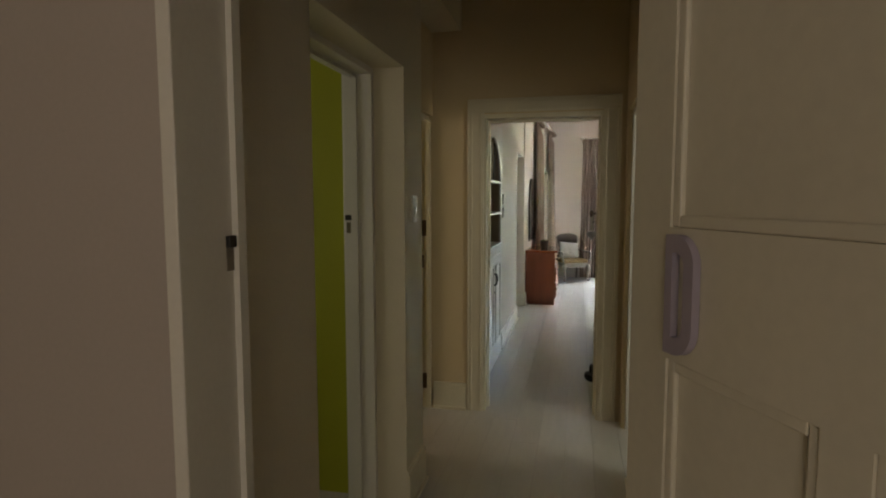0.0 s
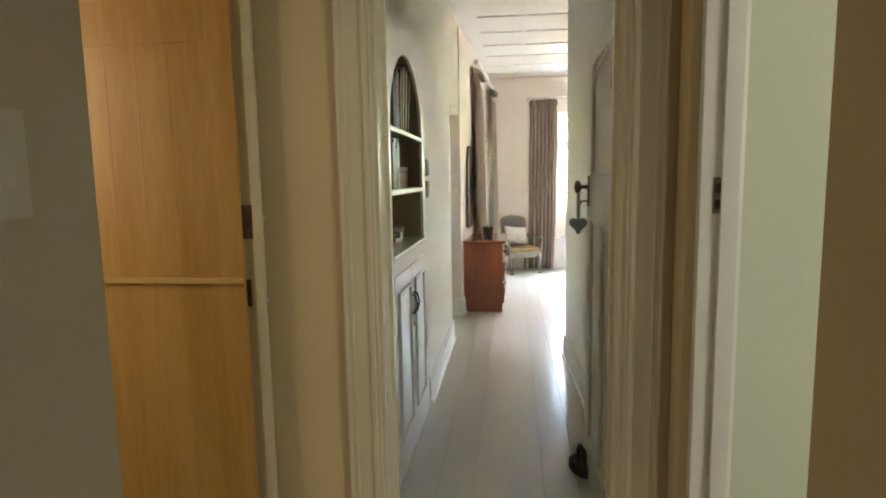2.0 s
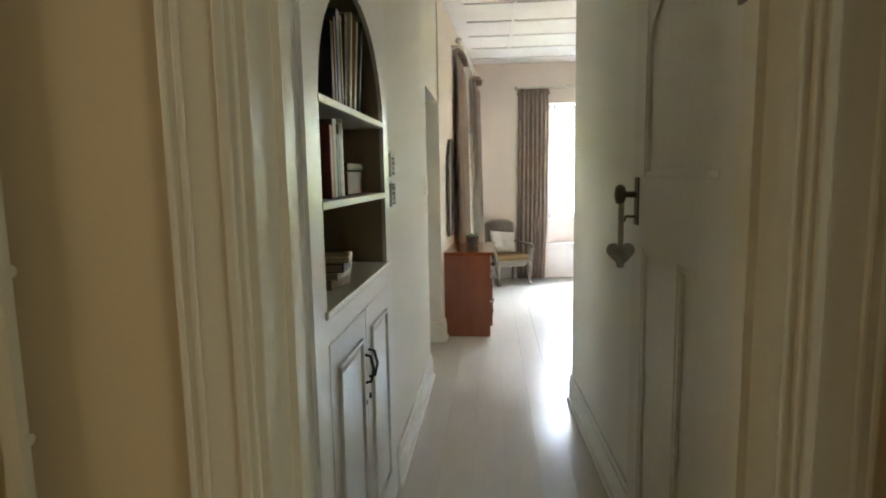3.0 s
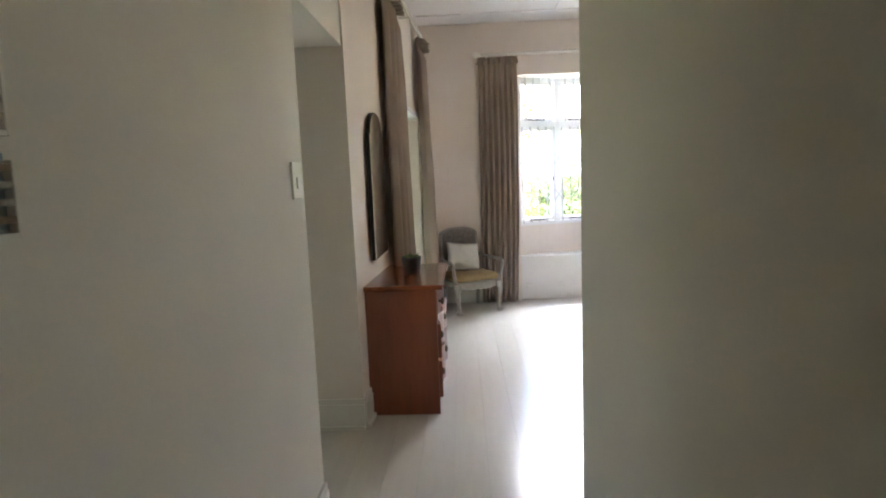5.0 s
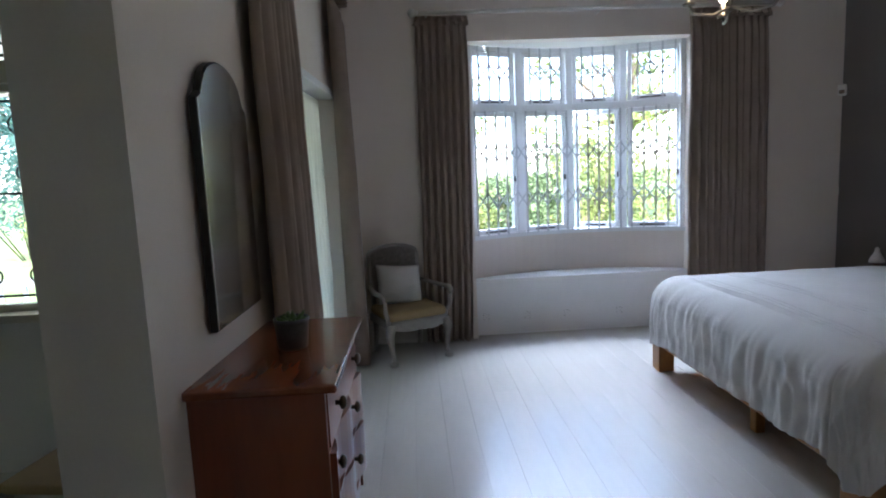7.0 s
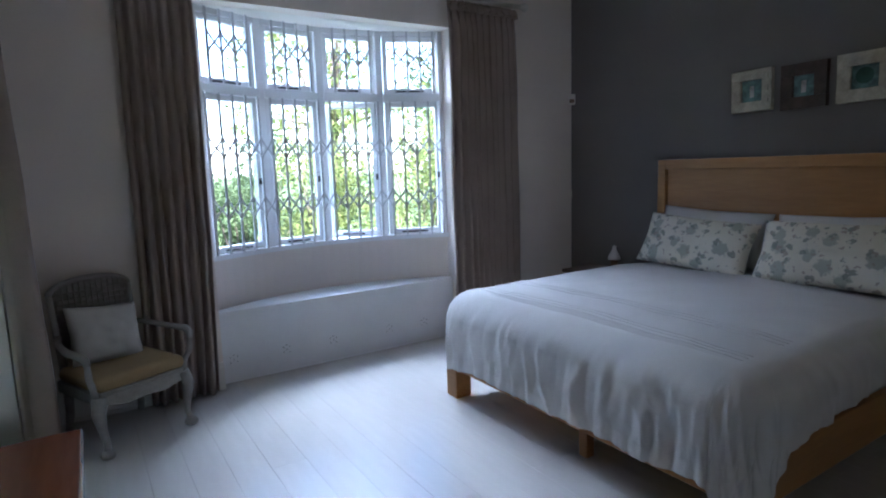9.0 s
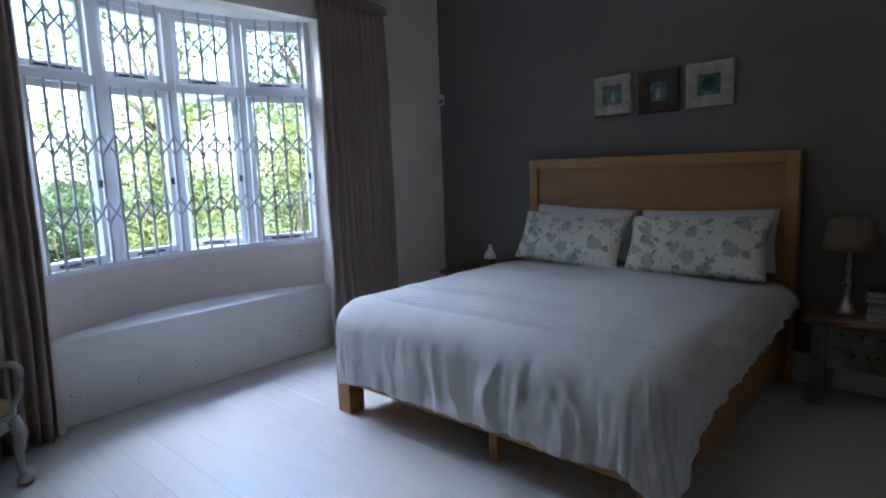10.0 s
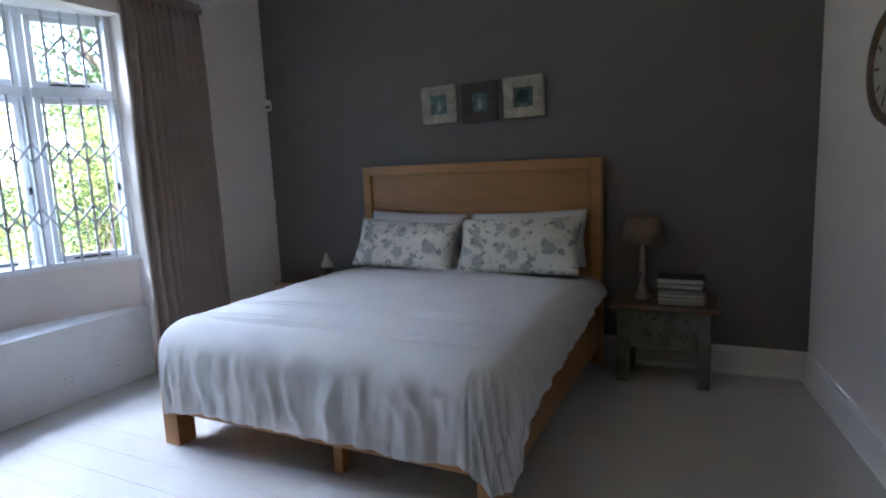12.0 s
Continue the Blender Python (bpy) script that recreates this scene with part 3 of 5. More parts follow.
def iron_doorstop():
    ob = thing("iron_doorstop", "black cast flat-iron doorstop on the floor by the door", "doorstop", pose(0.50, 4.98, 0, 0, 0, 12))
    pts = [(0.05 * math.sin(6.28319 * k / 24) * (1 - 0.35 * math.cos(6.28319 * k / 24)), -0.085 * math.cos(6.28319 * k / 24), 0) for k in range(24)]
    bm = extrude_outline(bmesh.new(), pts, (0, 0, 0.05))
    bmesh.ops.bevel(bm, geom=list(bm.edges), offset=0.006, segments=2, affect="EDGES")
    part("body", bm, M_BLACK, ob)
    part("handle", sweep(bmesh.new(), [(0, -0.04, 0.048), (0, -0.045, 0.09), (0, -0.03, 0.115), (0, 0.03, 0.115), (0, 0.045, 0.09), (0, 0.04, 0.048)], 0.011, 10), M_BLACK, ob)


iron_doorstop()


def light_switch(m, label, w=0.075, h=0.12):
    ob = thing("light_switch", label, "switch", m)
    part("plate", B(-w / 2, w / 2, -0.010, 0, -h / 2, h / 2, bevel=0.003), M_PLASTIC, ob)
    part("rocker", B(-0.014, 0.014, -0.016, -0.0095, -0.028, 0.012, bevel=0.002), M_PLASTIC, ob)
    return ob


light_switch(pose(-0.36, 7.16, 1.37, 0, 0, 90), "ivory plastic light switch beside the side opening", 0.10, 0.13)
light_switch(pose(-0.95, 2.80, 1.40), "ivory plastic light switch on the green wall")
light_switch(pose(-0.42, 2.875, 1.445, 0, 0, 90), "ivory plastic light switch between two hall doors", 0.08, 0.13)
light_switch(pose(1.15, 4.083, 1.42), "ivory plastic light switch on the pale wall")


def dark_picture():
    ob = thing("picture_canvas", "dark seascape canvas with pale wave streaks on the hall wall", "picture", pose(0.66, 2.72, 0, 0, 0, -90))
    part("canvas", B(0, 1.02, -0.045, -0.001, 1.44, 2.16, bevel=0.003), M_CANVAS, ob)
    part("print", B(0.0, 1.02, -0.047, -0.0455, 1.462, 2.16), M_SEA, ob)
    rnd = random.Random(4)
    for k in range(16):
        x, z, ln = rnd.uniform(0.02, 0.6), 1.475 + 0.16 * rnd.random() ** 2, rnd.uniform(0.10, 0.36)
        up = rnd.uniform(0.0, 0.03)
        n = 8
        w = rnd.uniform(0.0008, 0.0026)
        top = [(x + ln * i / n, -0.0474, z + up * i / n + 0.012 * math.sin(3.1 * i / n) + w * math.sin(3.14159 * i / n)) for i in range(n + 1)]
        low = [(x + ln * i / n, -0.0474, z + up * i / n + 0.012 * math.sin(3.1 * i / n) - w * math.sin(3.14159 * i / n)) for i in range(1, n)]
        part("wave_streak", extrude_outline(bmesh.new(), top + low[::-1], (0, -0.0008, 0)), M_WAVE, ob, "pale painted wave streak")


dark_picture()

# ---- corridor ----


def book(x0, x1, y0, y1, z0, z1, cover, group, label, lean=0.0):
    """An upright or flat book: covers, spine and page block; thin along y."""
    ob = thing("book", label, "book", pose((x0 + x1) / 2, y0, z0, lean, 0, 0), group)
    w, t, h = (x1 - x0) / 2, y1 - y0, z1 - z0
    part("page_block", B(-w + 0.004, w - 0.004, 0.003, t - 0.003, 0.004, h - 0.004), M_PAPER, ob)
    bm = bmesh.new()
    box(bm, -w, w, 0, 0.0028, 0, h, bevel=0.0008)
    box(bm, -w, w, t - 0.0028, t, 0, h, bevel=0.0008)
    box(bm, w - 0.0035, w, 0.0028, t - 0.0028, 0, h)
    part("cover", bm, cover, ob)
    return ob


def built_in_cupboard():
    """Face with an arched niche over a pair of panelled doors, set into the corridor wall; local x out of the wall, y along."""
    ob = thing("built_in_cupboard", "white built-in cupboard with an arched open niche and panelled doors", "cupboard", pose(-0.36, 4.68, 0))
    y0, y1, top = 0.0, 1.0, 2.10
    a0, a1, zb, zs = 0.065, 0.945, 1.08, 1.62
    ymid, r = (a0 + a1) / 2, (a1 - a0) / 2
    bm = bmesh.new()
    f0, f1 = -0.004, 0.012
    box(bm, f0, f1, y0 - 0.05, a0, 0, top + 0.04)
    box(bm, f0, f1, a1, y1 + 0.05, 0, top + 0.04)
    box(bm, f0, f1, a0, a1, 0.985, zb - 0.02)
    box(bm, f0, f1, a0, a1, 0, 0.10)
    n = 24
    arc = [(f0, ymid - r * math.cos(3.14159 * k / n), zs + 0.40 * math.sin(3.14159 * k / n)) for k in range(n + 1)]
    for p, q in zip(arc, arc[1:]):
        extrude_outline(bm, [p, q, (f0, q[1], top + 0.04), (f0, p[1], top + 0.04)], (f1 - f0, 0, 0))
    bmesh.ops.remove_doubles(bm, verts=bm.verts, dist=0.0004)
    part("face_frame", bm, M_TRIMW, ob)
    part("back_panel", B(-0.275, -0.262, y0 + 0.002, y1 - 0.002, 0.02, top - 0.002), M_NICHE, ob, "brown lined niche back")
    part("side_panel", B(-0.262, -0.004, y0 + 0.002, y0 + 0.02, 0.02, top - 0.002), M_NICHE, ob)
    part("side_panel", B(-0.262, -0.004, y1 - 0.02, y1 - 0.002, 0.02, top - 0.002), M_NICHE, ob)
    part("top_panel", B(-0.262, -0.004, y0 + 0.02, y1 - 0.02, top - 0.02, top - 0.002), M_NICHE, ob)
    part("counter", B(-0.262, 0.022, a0 - 0.02, a1 + 0.02, zb - 0.022, zb, bevel=0.004), M_TRIMW, ob)
    for z in (1.36, 1.64):
        part("shelf", B(-0.262, 0.016, a0 - 0.006, a1 + 0.006, z - 0.011, z + 0.011, bevel=0.003), M_TRIMW, ob)
    for k, (d0, d1) in enumerate(((a0 + 0.002, ymid - 0.002), (ymid + 0.002, a1 - 0.002))):
        door = part("door", B(-0.004, 0.014, d0, d1, 0.102, 0.983, bevel=0.003), M_TRIMW, ob)
        bm = bmesh.new()
        for w in ((d0 + 0.07, d0 + 0.085, 0.19, 0.90), (d1 - 0.085, d1 - 0.07, 0.19, 0.90), (d0 + 0.085, d1 - 0.085, 0.19, 0.205), (d0 + 0.085, d1 - 0.085, 0.885, 0.90)):
            box(bm, 0.0135, 0.026, *w, bevel=0.004)
        box(bm, 0.0135, 0.019, d0 + 0.1, d1 - 0.1, 0.22, 0.87, bevel=0.004)
        part("panel", bm, M_TRIMW, door)
        yh = d1 - 0.03 if k == 0 else d0 + 0.03
        part("handle", sweep(bmesh.new(), [(0.014, yh, 0.73), (0.035, yh, 0.735), (0.045, yh, 0.78), (0.035, yh, 0.825), (0.014, yh, 0.83)], 0.005, 8), M_IRON, door, "dark metal bow handle")
        part("escutcheon", lathe(bmesh.new(), [(0.011, 0), (0.009, 0.004), (0.002, 0.005)], (0.014, yh, 0.66), 14, "X"), M_IRON, door)
    return ob


built_in_cupboard()
cx0, cx1 = -0.60, -0.385
yy = 5.02
for k, (t, h, c, ln) in enumerate(((0.03, 0.25, 1, 0), (0.022, 0.27, 0, 0), (0.035, 0.30, 4, 0), (0.018, 0.29, 2, 0), (0.028, 0.31, 1, -6), (0.022, 0.34, 5, -10), (0.03, 0.33, 2, -13), (0.02, 0.35, 1, -16))):
    book(cx0, cx1 + 0.002 * k, yy, yy + t, 1.651, 1.651 + h, BOOKS[c], "books in the niche", "upright old book on the arched niche shelf", ln)
    yy += t + 0.003 + (0.025 if ln else 0)
yy = 4.97
for t, h, c in ((0.03, 0.22, 3), (0.04, 0.24, 0), (0.025, 0.2, 1), (0.035, 0.23, 0), (0.012, 0.25, 5)):
    book(cx0, cx1, yy, yy + t, 1.371, 1.371 + h, BOOKS[c], "books in the niche", "upright old book on the niche shelf")
    yy += t + 0.003


def wooden_box():
    ob = thing("wooden_box", "small red-brown wooden box on the niche shelf", "box", pose(-0.50, 5.42, 1.371))
    part("body", B(-0.07, 0.08, -0.12, 0.12, 0, 0.085, bevel=0.004), BOOKS[3], ob)
    part("lid", B(-0.073, 0.083, -0.123, 0.123, 0.087, 0.115, bevel=0.004), BOOKS[0], ob)


wooden_box()
for k, (c, dz) in enumerate(((2, 0.03), (5, 0.022), (1, 0.028), (2, 0.02))):
    z = 1.081 + sum((0.03, 0.022, 0.028, 0.02)[:k]) + 0.001 * k
    ob = book(-0.09, 0.09, 0, dz, 0, 0.15, BOOKS[c], "flat books on the niche counter", "flat book in a small pile on the niche counter")
    ob.matrix_world = pose(-0.49 + 0.01 * k, 5.10, z, 0, 0, 6 * k - 8) @ pose(0, 0.075, 0, 90, 0, 0)


def key_rack(z):
    ob = thing("letter_rack", "small slatted blue-grey letter rack on the corridor wall", "rack", pose(-0.36, 5.79, z) @ Matrix.Diagonal((1, 0.8, 1, 1)), "racks on the corridor wall")
    part("back", B(0.0005, 0.008, -0.06, 0.06, -0.055, 0.055, bevel=0.002), M_BLUEPRINT, ob)
    part("side", B(0.008, 0.022, -0.06, -0.052, -0.055, 0.045, bevel=0.002), M_TRIMW, ob)
    part("side", B(0.008, 0.022, 0.052, 0.06, -0.055, 0.045, bevel=0.002), M_TRIMW, ob)
    for k in range(4):
        part("slat", B(0.016, 0.021, -0.052, 0.052, -0.035 + 0.022 * k, -0.026 + 0.022 * k), M_DRIFT, ob, "pale slat")
    part("base", B(0.008, 0.022, -0.052, 0.052, -0.055, -0.048), M_TRIMW, ob)


key_rack(1.49)
key_rack(1.36)

# ---- bow window ----
BOWX0, BOWX1, BOWY, SAG = 0.85, 2.66, 11.435, 0.25


def bow(u, inset=0.0):
    """A point along the bow from 0 to 1; inset moves it into the room."""
    x = BOWX0 + (BOWX1 - BOWX0) * u
    return Vector((x, BOWY + SAG * 4 * u * (1 - u) - inset, 0))


def curved_wall(bm, z0, z1, d0, d1, n=24):
    for k in range(n):
        a, b = bow(k / n), bow((k + 1) / n)
        extrude_outline(bm, [(a.x, a.y + d0, z0), (b.x, b.y + d0, z0), (b.x, b.y + d0, z1), (a.x, a.y + d0, z1)], (0, d1 - d0, 0))
    bmesh.ops.remove_doubles(bm, verts=bm.verts, dist=0.0004)
    return bm


solid("wall_bow", curved_wall(bmesh.new(), -0.1, 0.80, 0.0, 0.14), M_BED, "curved white plaster wall under the bow window", "wall", "", "structure")
solid("wall_bow_head", curved_wall(bmesh.new(), 2.385, H, -0.0, 0.14), M_BED, "curved plaster head above the bow window", "wall", "", "structure")


def bow_slab(name, z0, z1, material, label, y_front):
    bm = bmesh.new()
    pts = [(BOWX0 + 0.002, y_front, z0), (BOWX1 - 0.002, y_front, z0)] + [tuple(bow(1 - k / 24, 0.001) + Vector((0, 0, z0))) for k in range(25)]
    pts[2] = (BOWX1 - 0.002, pts[2][1], z0)
    pts[-1] = (BOWX0 + 0.002, pts[-1][1], z0)
    extrude_outline(bm, pts, (0, 0, z1 - z0))
    return solid(name, bm, material, label, "window seat" if z0 < 1 else "soffit", "", "structure")


bow_slab("window_seat", 0.0, 0.475, M_WIN, "white plastered window seat in the bow", 11.37)
bow_slab("window_soffit", 2.383, 2.44, M_TRIMW, "white soffit over the bow window", 11.445)


def seat_holes():
    ob = thing("vent_holes", "clusters of small drilled vent holes in the window seat front", "vent")
    for x in (0.93, 1.28, 1.62, 2.07, 2.375, 2.62):
        bm = bmesh.new()
        for dx, dz in ((0, 0), (0.022, 0.018), (-0.022, 0.018), (0.022, -0.018), (-0.022, -0.018), (0, 0.03)):
            lathe(bm, [(0.0032, 0), (0.0032, 0.0015)], (x + dx, 11.3675, 0.152 + dz), 8, "Y")
        part("hole_cluster", bm, M_BLACK, ob)


seat_holes()
ZS, ZT, ZH = 0.82, 1.89, 2.383


def bow_window():
    ob = tagged(thing("window_1", "white painted timber bow window of four casements with top lights", "window"), kind="structure")
    us = [0.0, 0.25, 0.5, 0.75, 1.0]
    part("sill", curved_wall(bmesh.new(), 0.80, 0.835, -0.03, 0.15), M_WIN, ob)
    for i, u in enumerate(us):
        p = bow(u)
        wdt = 0.028 if 0 < i < 4 else 0.02
        x = min(max(p.x, BOWX0 + wdt), BOWX1 - wdt)
        part("mullion", B(x - wdt, x + wdt, p.y - 0.005, p.y + 0.075, 0.835, ZH, bevel=0.004), M_WIN, ob)
    for i in range(4):
        a, b = bow(us[i]), bow(us[i + 1])
        d = b - a
        L = d.length
        m = Matrix.LocRotScale((a.x, a.y, 0), Euler((0, 0, math.atan2(d.y, d.x))), None)
        tr = part("transom", B(0.02, L - 0.02, -0.012, 0.07, ZT - 0.03, ZT + 0.03, bevel=0.005), M_WIN, ob)
        tr.matrix_local = m
        hd = part("head", B(0.02, L - 0.02, 0.0, 0.07, ZH - 0.035, ZH), M_WIN, ob)
        hd.matrix_local = m
        for nm, z0, z1 in (("casement", 0.838, ZT - 0.032), ("top_light", ZT + 0.032, ZH - 0.037)):
            bm = bmesh.new()
            w = 0.034
            e0, e1 = 0.032, L - 0.032
            box(bm, e0, e0 + w, 0.015, 0.055, z0, z1, bevel=0.004)
            box(bm, e1 - w, e1, 0.015, 0.055, z0, z1, bevel=0.004)
            box(bm, e0 + w, e1 - w, 0.015, 0.055, z0, z0 + w + 0.008, bevel=0.004)
            box(bm, e0 + w, e1 - w, 0.015, 0.055, z1 - w, z1, bevel=0.004)
            cs = part(nm, bm, M_WIN, ob)
            swing = -24 if nm == "casement" and i == 2 else 0
            cs.matrix_local = m @ pose(e1, 0.035, 0, 0, 0, swing) @ pose(-e1, -0.035, 0)
            pn = part("pane", B(e0 + w - 0.004, e1 - w + 0.004, 0.033, 0.037, z0 + w, z1 - w + 0.004), M_GLASS, cs)
            pn.visible_shadow = False
            part("stay", B(e0 + 0.1, e1 - 0.12, 0.0, 0.0145, z0 + 0.012, z0 + 0.024, bevel=0.002), M_IRON, cs, "black window stay")
        part("catch", B(L - 0.058, L - 0.046, -0.010, 0.015, 1.275, 1.32, bevel=0.003), M_IRON, tr, "black casement catch")


bow_window()


def bow_bars():
    ob = thing("burglar_bars", "pale enamelled trellis burglar bars inside the bow window", "burglar bars")
    for i in range(4):
        a, b = bow(0.25 * i, 0.05), bow(0.25 * (i + 1), 0.05)
        d = b - a
        L = d.length
        m = Matrix.LocRotScale((a.x, a.y, 0), Euler((0, 0, math.atan2(d.y, d.x))), None)
        n = 5
        xs = [L * (k + 0.5) / n for k in range(n)]
        for k, x in enumerate(xs):
            br = part("bar", B(x - 0.007, x + 0.007, -0.005, 0.005, 0.836, ZT - 0.03), M_BARS, ob)
            br.matrix_local = m
            if 0 < k:
                xu = x - L / n / 2
                br = part("bar", B(xu - 0.007, xu + 0.007, -0.005, 0.005, ZT + 0.03, ZH - 0.01), M_BARS, ob)
                br.matrix_local = m
        st = L / n
        for z in (1.13, 1.52):
            for k in range(n):
                bm = bmesh.new()
                x0 = xs[k]
                for s1, s2 in ((1, -1), (-1, 1)):
                    pts = [(x0, -0.006, z + s1 * 0.07), (x0 + st * 0.14, -0.006, z + s1 * 0.042), (x0 + st * 0.5, -0.006 + 0.004 * s1, z), (x0 + st * 0.86, -0.006, z + s2 * 0.042), (x0 + st, -0.006, z + s2 * 0.07)]
                    sweep(bm, pts, 0.007, 5, False)
                if i == 3 and k == n - 1:
                    bm.free()
                    continue
                part("trellis_link", bm, M_BARS, ob).matrix_local = m
        for k in range(1, n - 1):
            bm = bmesh.new()
            x0 = xs[k] - st / 2
            for s1, s2 in ((1, -1), (-1, 1)):
                sweep(bm, [(x0, -0.006, 2.17 + s1 * 0.065), (x0 + st * 0.14, -0.006, 2.17 + s1 * 0.04), (x0 + st * 0.5, -0.006 + 0.004 * s1, 2.17), (x0 + st * 0.86, -0.006, 2.17 + s2 * 0.04), (x0 + st, -0.006, 2.17 + s2 * 0.065)], 0.007, 5, False)
            part("trellis_link", bm, M_BARS, ob).matrix_local = m


bow_bars()

# ---- curtains ----


def curtain_mesh(width, z0, z1, folds, depth, flare=0.0, seed=0, pinch=0.93):
    """Pleated cloth hanging along local y from 0 to width, folds into local x."""
    rnd = random.Random(seed)
    ph = [rnd.uniform(-0.5, 0.5) for _ in range(folds + 2)]
    am = [rnd.uniform(0.6, 1.15) for _ in range(folds + 2)]
    bm = bmesh.new()

    def fn(u, v):
        z = z0 + (z1 - z0) * v
        f = u * folds
        i = int(f)
        amp = am[i] * (1 - (f - i)) + am[i + 1] * (f - i)
        p = ph[i] * (1 - (f - i)) + ph[i + 1] * (f - i)
        down = 1 - v
        head = 1.0 if v < 0.95 else 0.4
        x = depth * amp * (0.5 + 0.5 * math.sin(6.28319 * f + p * (0.4 + down))) * (0.55 + 0.45 * down) * head
        x += 0.012 * noise.noise((u * 6, v * 5, seed))
        s = pinch + (1 - pinch) * min(1, down * 1.6) if v < 0.97 else pinch * 1.03
        y = width * (0.5 + (u - 0.5) * s) + flare * down * down * u + 0.012 * noise.noise((u * 9, v * 3, seed + 5))
        return (x, y, z)

    grid(bm, folds * 10, 26, fn)
    return bm


def curtain(m, width, z0, z1, folds, depth, label, flare=0.0, seed=0, material=None):
    ob = thing("curtain", label, "curtain", m, "bedroom curtains")
    p = part("cloth", curtain_mesh(width, z0, z1, folds, depth, flare, seed), material or M_CURT, ob)
    so = p.modifiers.new("thickness", "SOLIDIFY")
    so.thickness = 0.004
    hd = part("heading_tape", curtain_mesh(width, z1 - 0.075, z1 - 0.005, folds, depth * 0.9, 0, seed), material or M_CURT, ob)
    hd.location.x = 0.004
    so = hd.modifiers.new("thickness", "SOLIDIFY")
    so.thickness = 0.006
    return ob


def curtain_rod(m, length, z, off, label):
    ob = thing("curtain_rod", label, "curtain rod", m)
    part("pole", sweep(bmesh.new(), [(off, 0, z), (off, length, z)], 0.016, 14), M_TRIMW, ob)
    for y, s in ((0, -1), (length, 1)):
        bm = lathe(bmesh.new(), [(0.014, 0), (0.024, 0.008), (0.020, 0.016), (0.032, 0.035), (0.034, 0.052), (0.022, 0.07), (0.004, 0.078)], (0, 0, 0), 18, "Y")
        f = part("finial", bm, M_TRIMW, ob, "white turned finial")
        f.matrix_local = Matrix.Translation((off, y, z)) @ (Matrix.Identity(4) if s > 0 else pose(0, 0, 0, 180, 0, 0))
    for y in (0.06, length / 2, length - 0.06):
        part("bracket", B(0.0005, off + 0.004, y - 0.008, y + 0.008, z - 0.03, z - 0.014, bevel=0.003), M_TRIMW, ob)
    return ob


NORTH = pose(0, 11.31, 0, 0, 0, -90)  # x out of the window wall into the room, y along world x
curtain_rod(NORTH @ pose(0, 0.47, 0), 2.80, 2.585, 0.09, "white curtain pole over the bow window")
curtain(NORTH @ pose(0.04, 0.43, 0), 0.42, 0.012, 2.57, 7, 0.085, "taupe pleated curtain drawn open beside the bow window", -0.05, 1)
curtain(NORTH @ pose(0.04, 2.59, 0), 0.68, 0.012, 2.57, 11, 0.085, "taupe pleated curtain drawn open near the bed", 0.0, 2)
curtain_rod(LEFT @ pose(0, 0.83, 0), 2.16, 2.70, 0.09, "white curtain pole over the side door")
curtain(LEFT @ pose(0.03, 0.90, 0), 0.68, 0.012, 2.68, 7, 0.11, "taupe pleated curtain drawn open by the chest of drawers", 0.10, 3)
curtain(LEFT @ pose(0.04, 2.58, 0), 0.42, 0.012, 2.68, 5, 0.15, "taupe pleated curtain in the corner behind the armchair", -0.06, 4)


def side_door():
    ob = tagged(thing("door_side", "white framed glazed side door behind sheer cloth", "door", LEFT), kind="structure")
    for a in ((-0.20, -0.13, 1.622, 1.68, 0, 1.976), (-0.20, -0.13, 2.80, 2.858, 0, 1.976), (-0.20, -0.13, 1.68, 2.80, 1.90, 1.976), (-0.19, -0.14, 2.21, 2.27, 0.02, 1.90), (-0.19, -0.14, 1.68, 2.80, 0.0, 0.2)):
        part("door_rail", B(*a, bevel=0.004), M_WIN, ob)
    pn = part("pane", B(-0.168, -0.162, 1.68, 2.80, 0.2, 1.90), M_GLASS, ob)
    pn.visible_shadow = False
    part("pelmet", B(-0.11, 0.03, 1.55, 2.93, 1.94, 1.985, bevel=0.006), M_WIN, ob, "white timber ledge over the door")
    for k in range(2):
        sh = thing("sheer_curtain", "white sheer cloth drawn across the side door", "curtain", LEFT @ pose(-0.10, 1.66 + 0.58 * k, 0), "sheers at the side door")
        c = part("cloth", curtain_mesh(0.57, 0.02, 1.93, 7, 0.03, 0, 11 + k, 1.0), M_SHEER, sh)
        c.modifiers.new("thickness", "SOLIDIFY").thickness = 0.002


side_door()

# ---- bedroom furniture ----


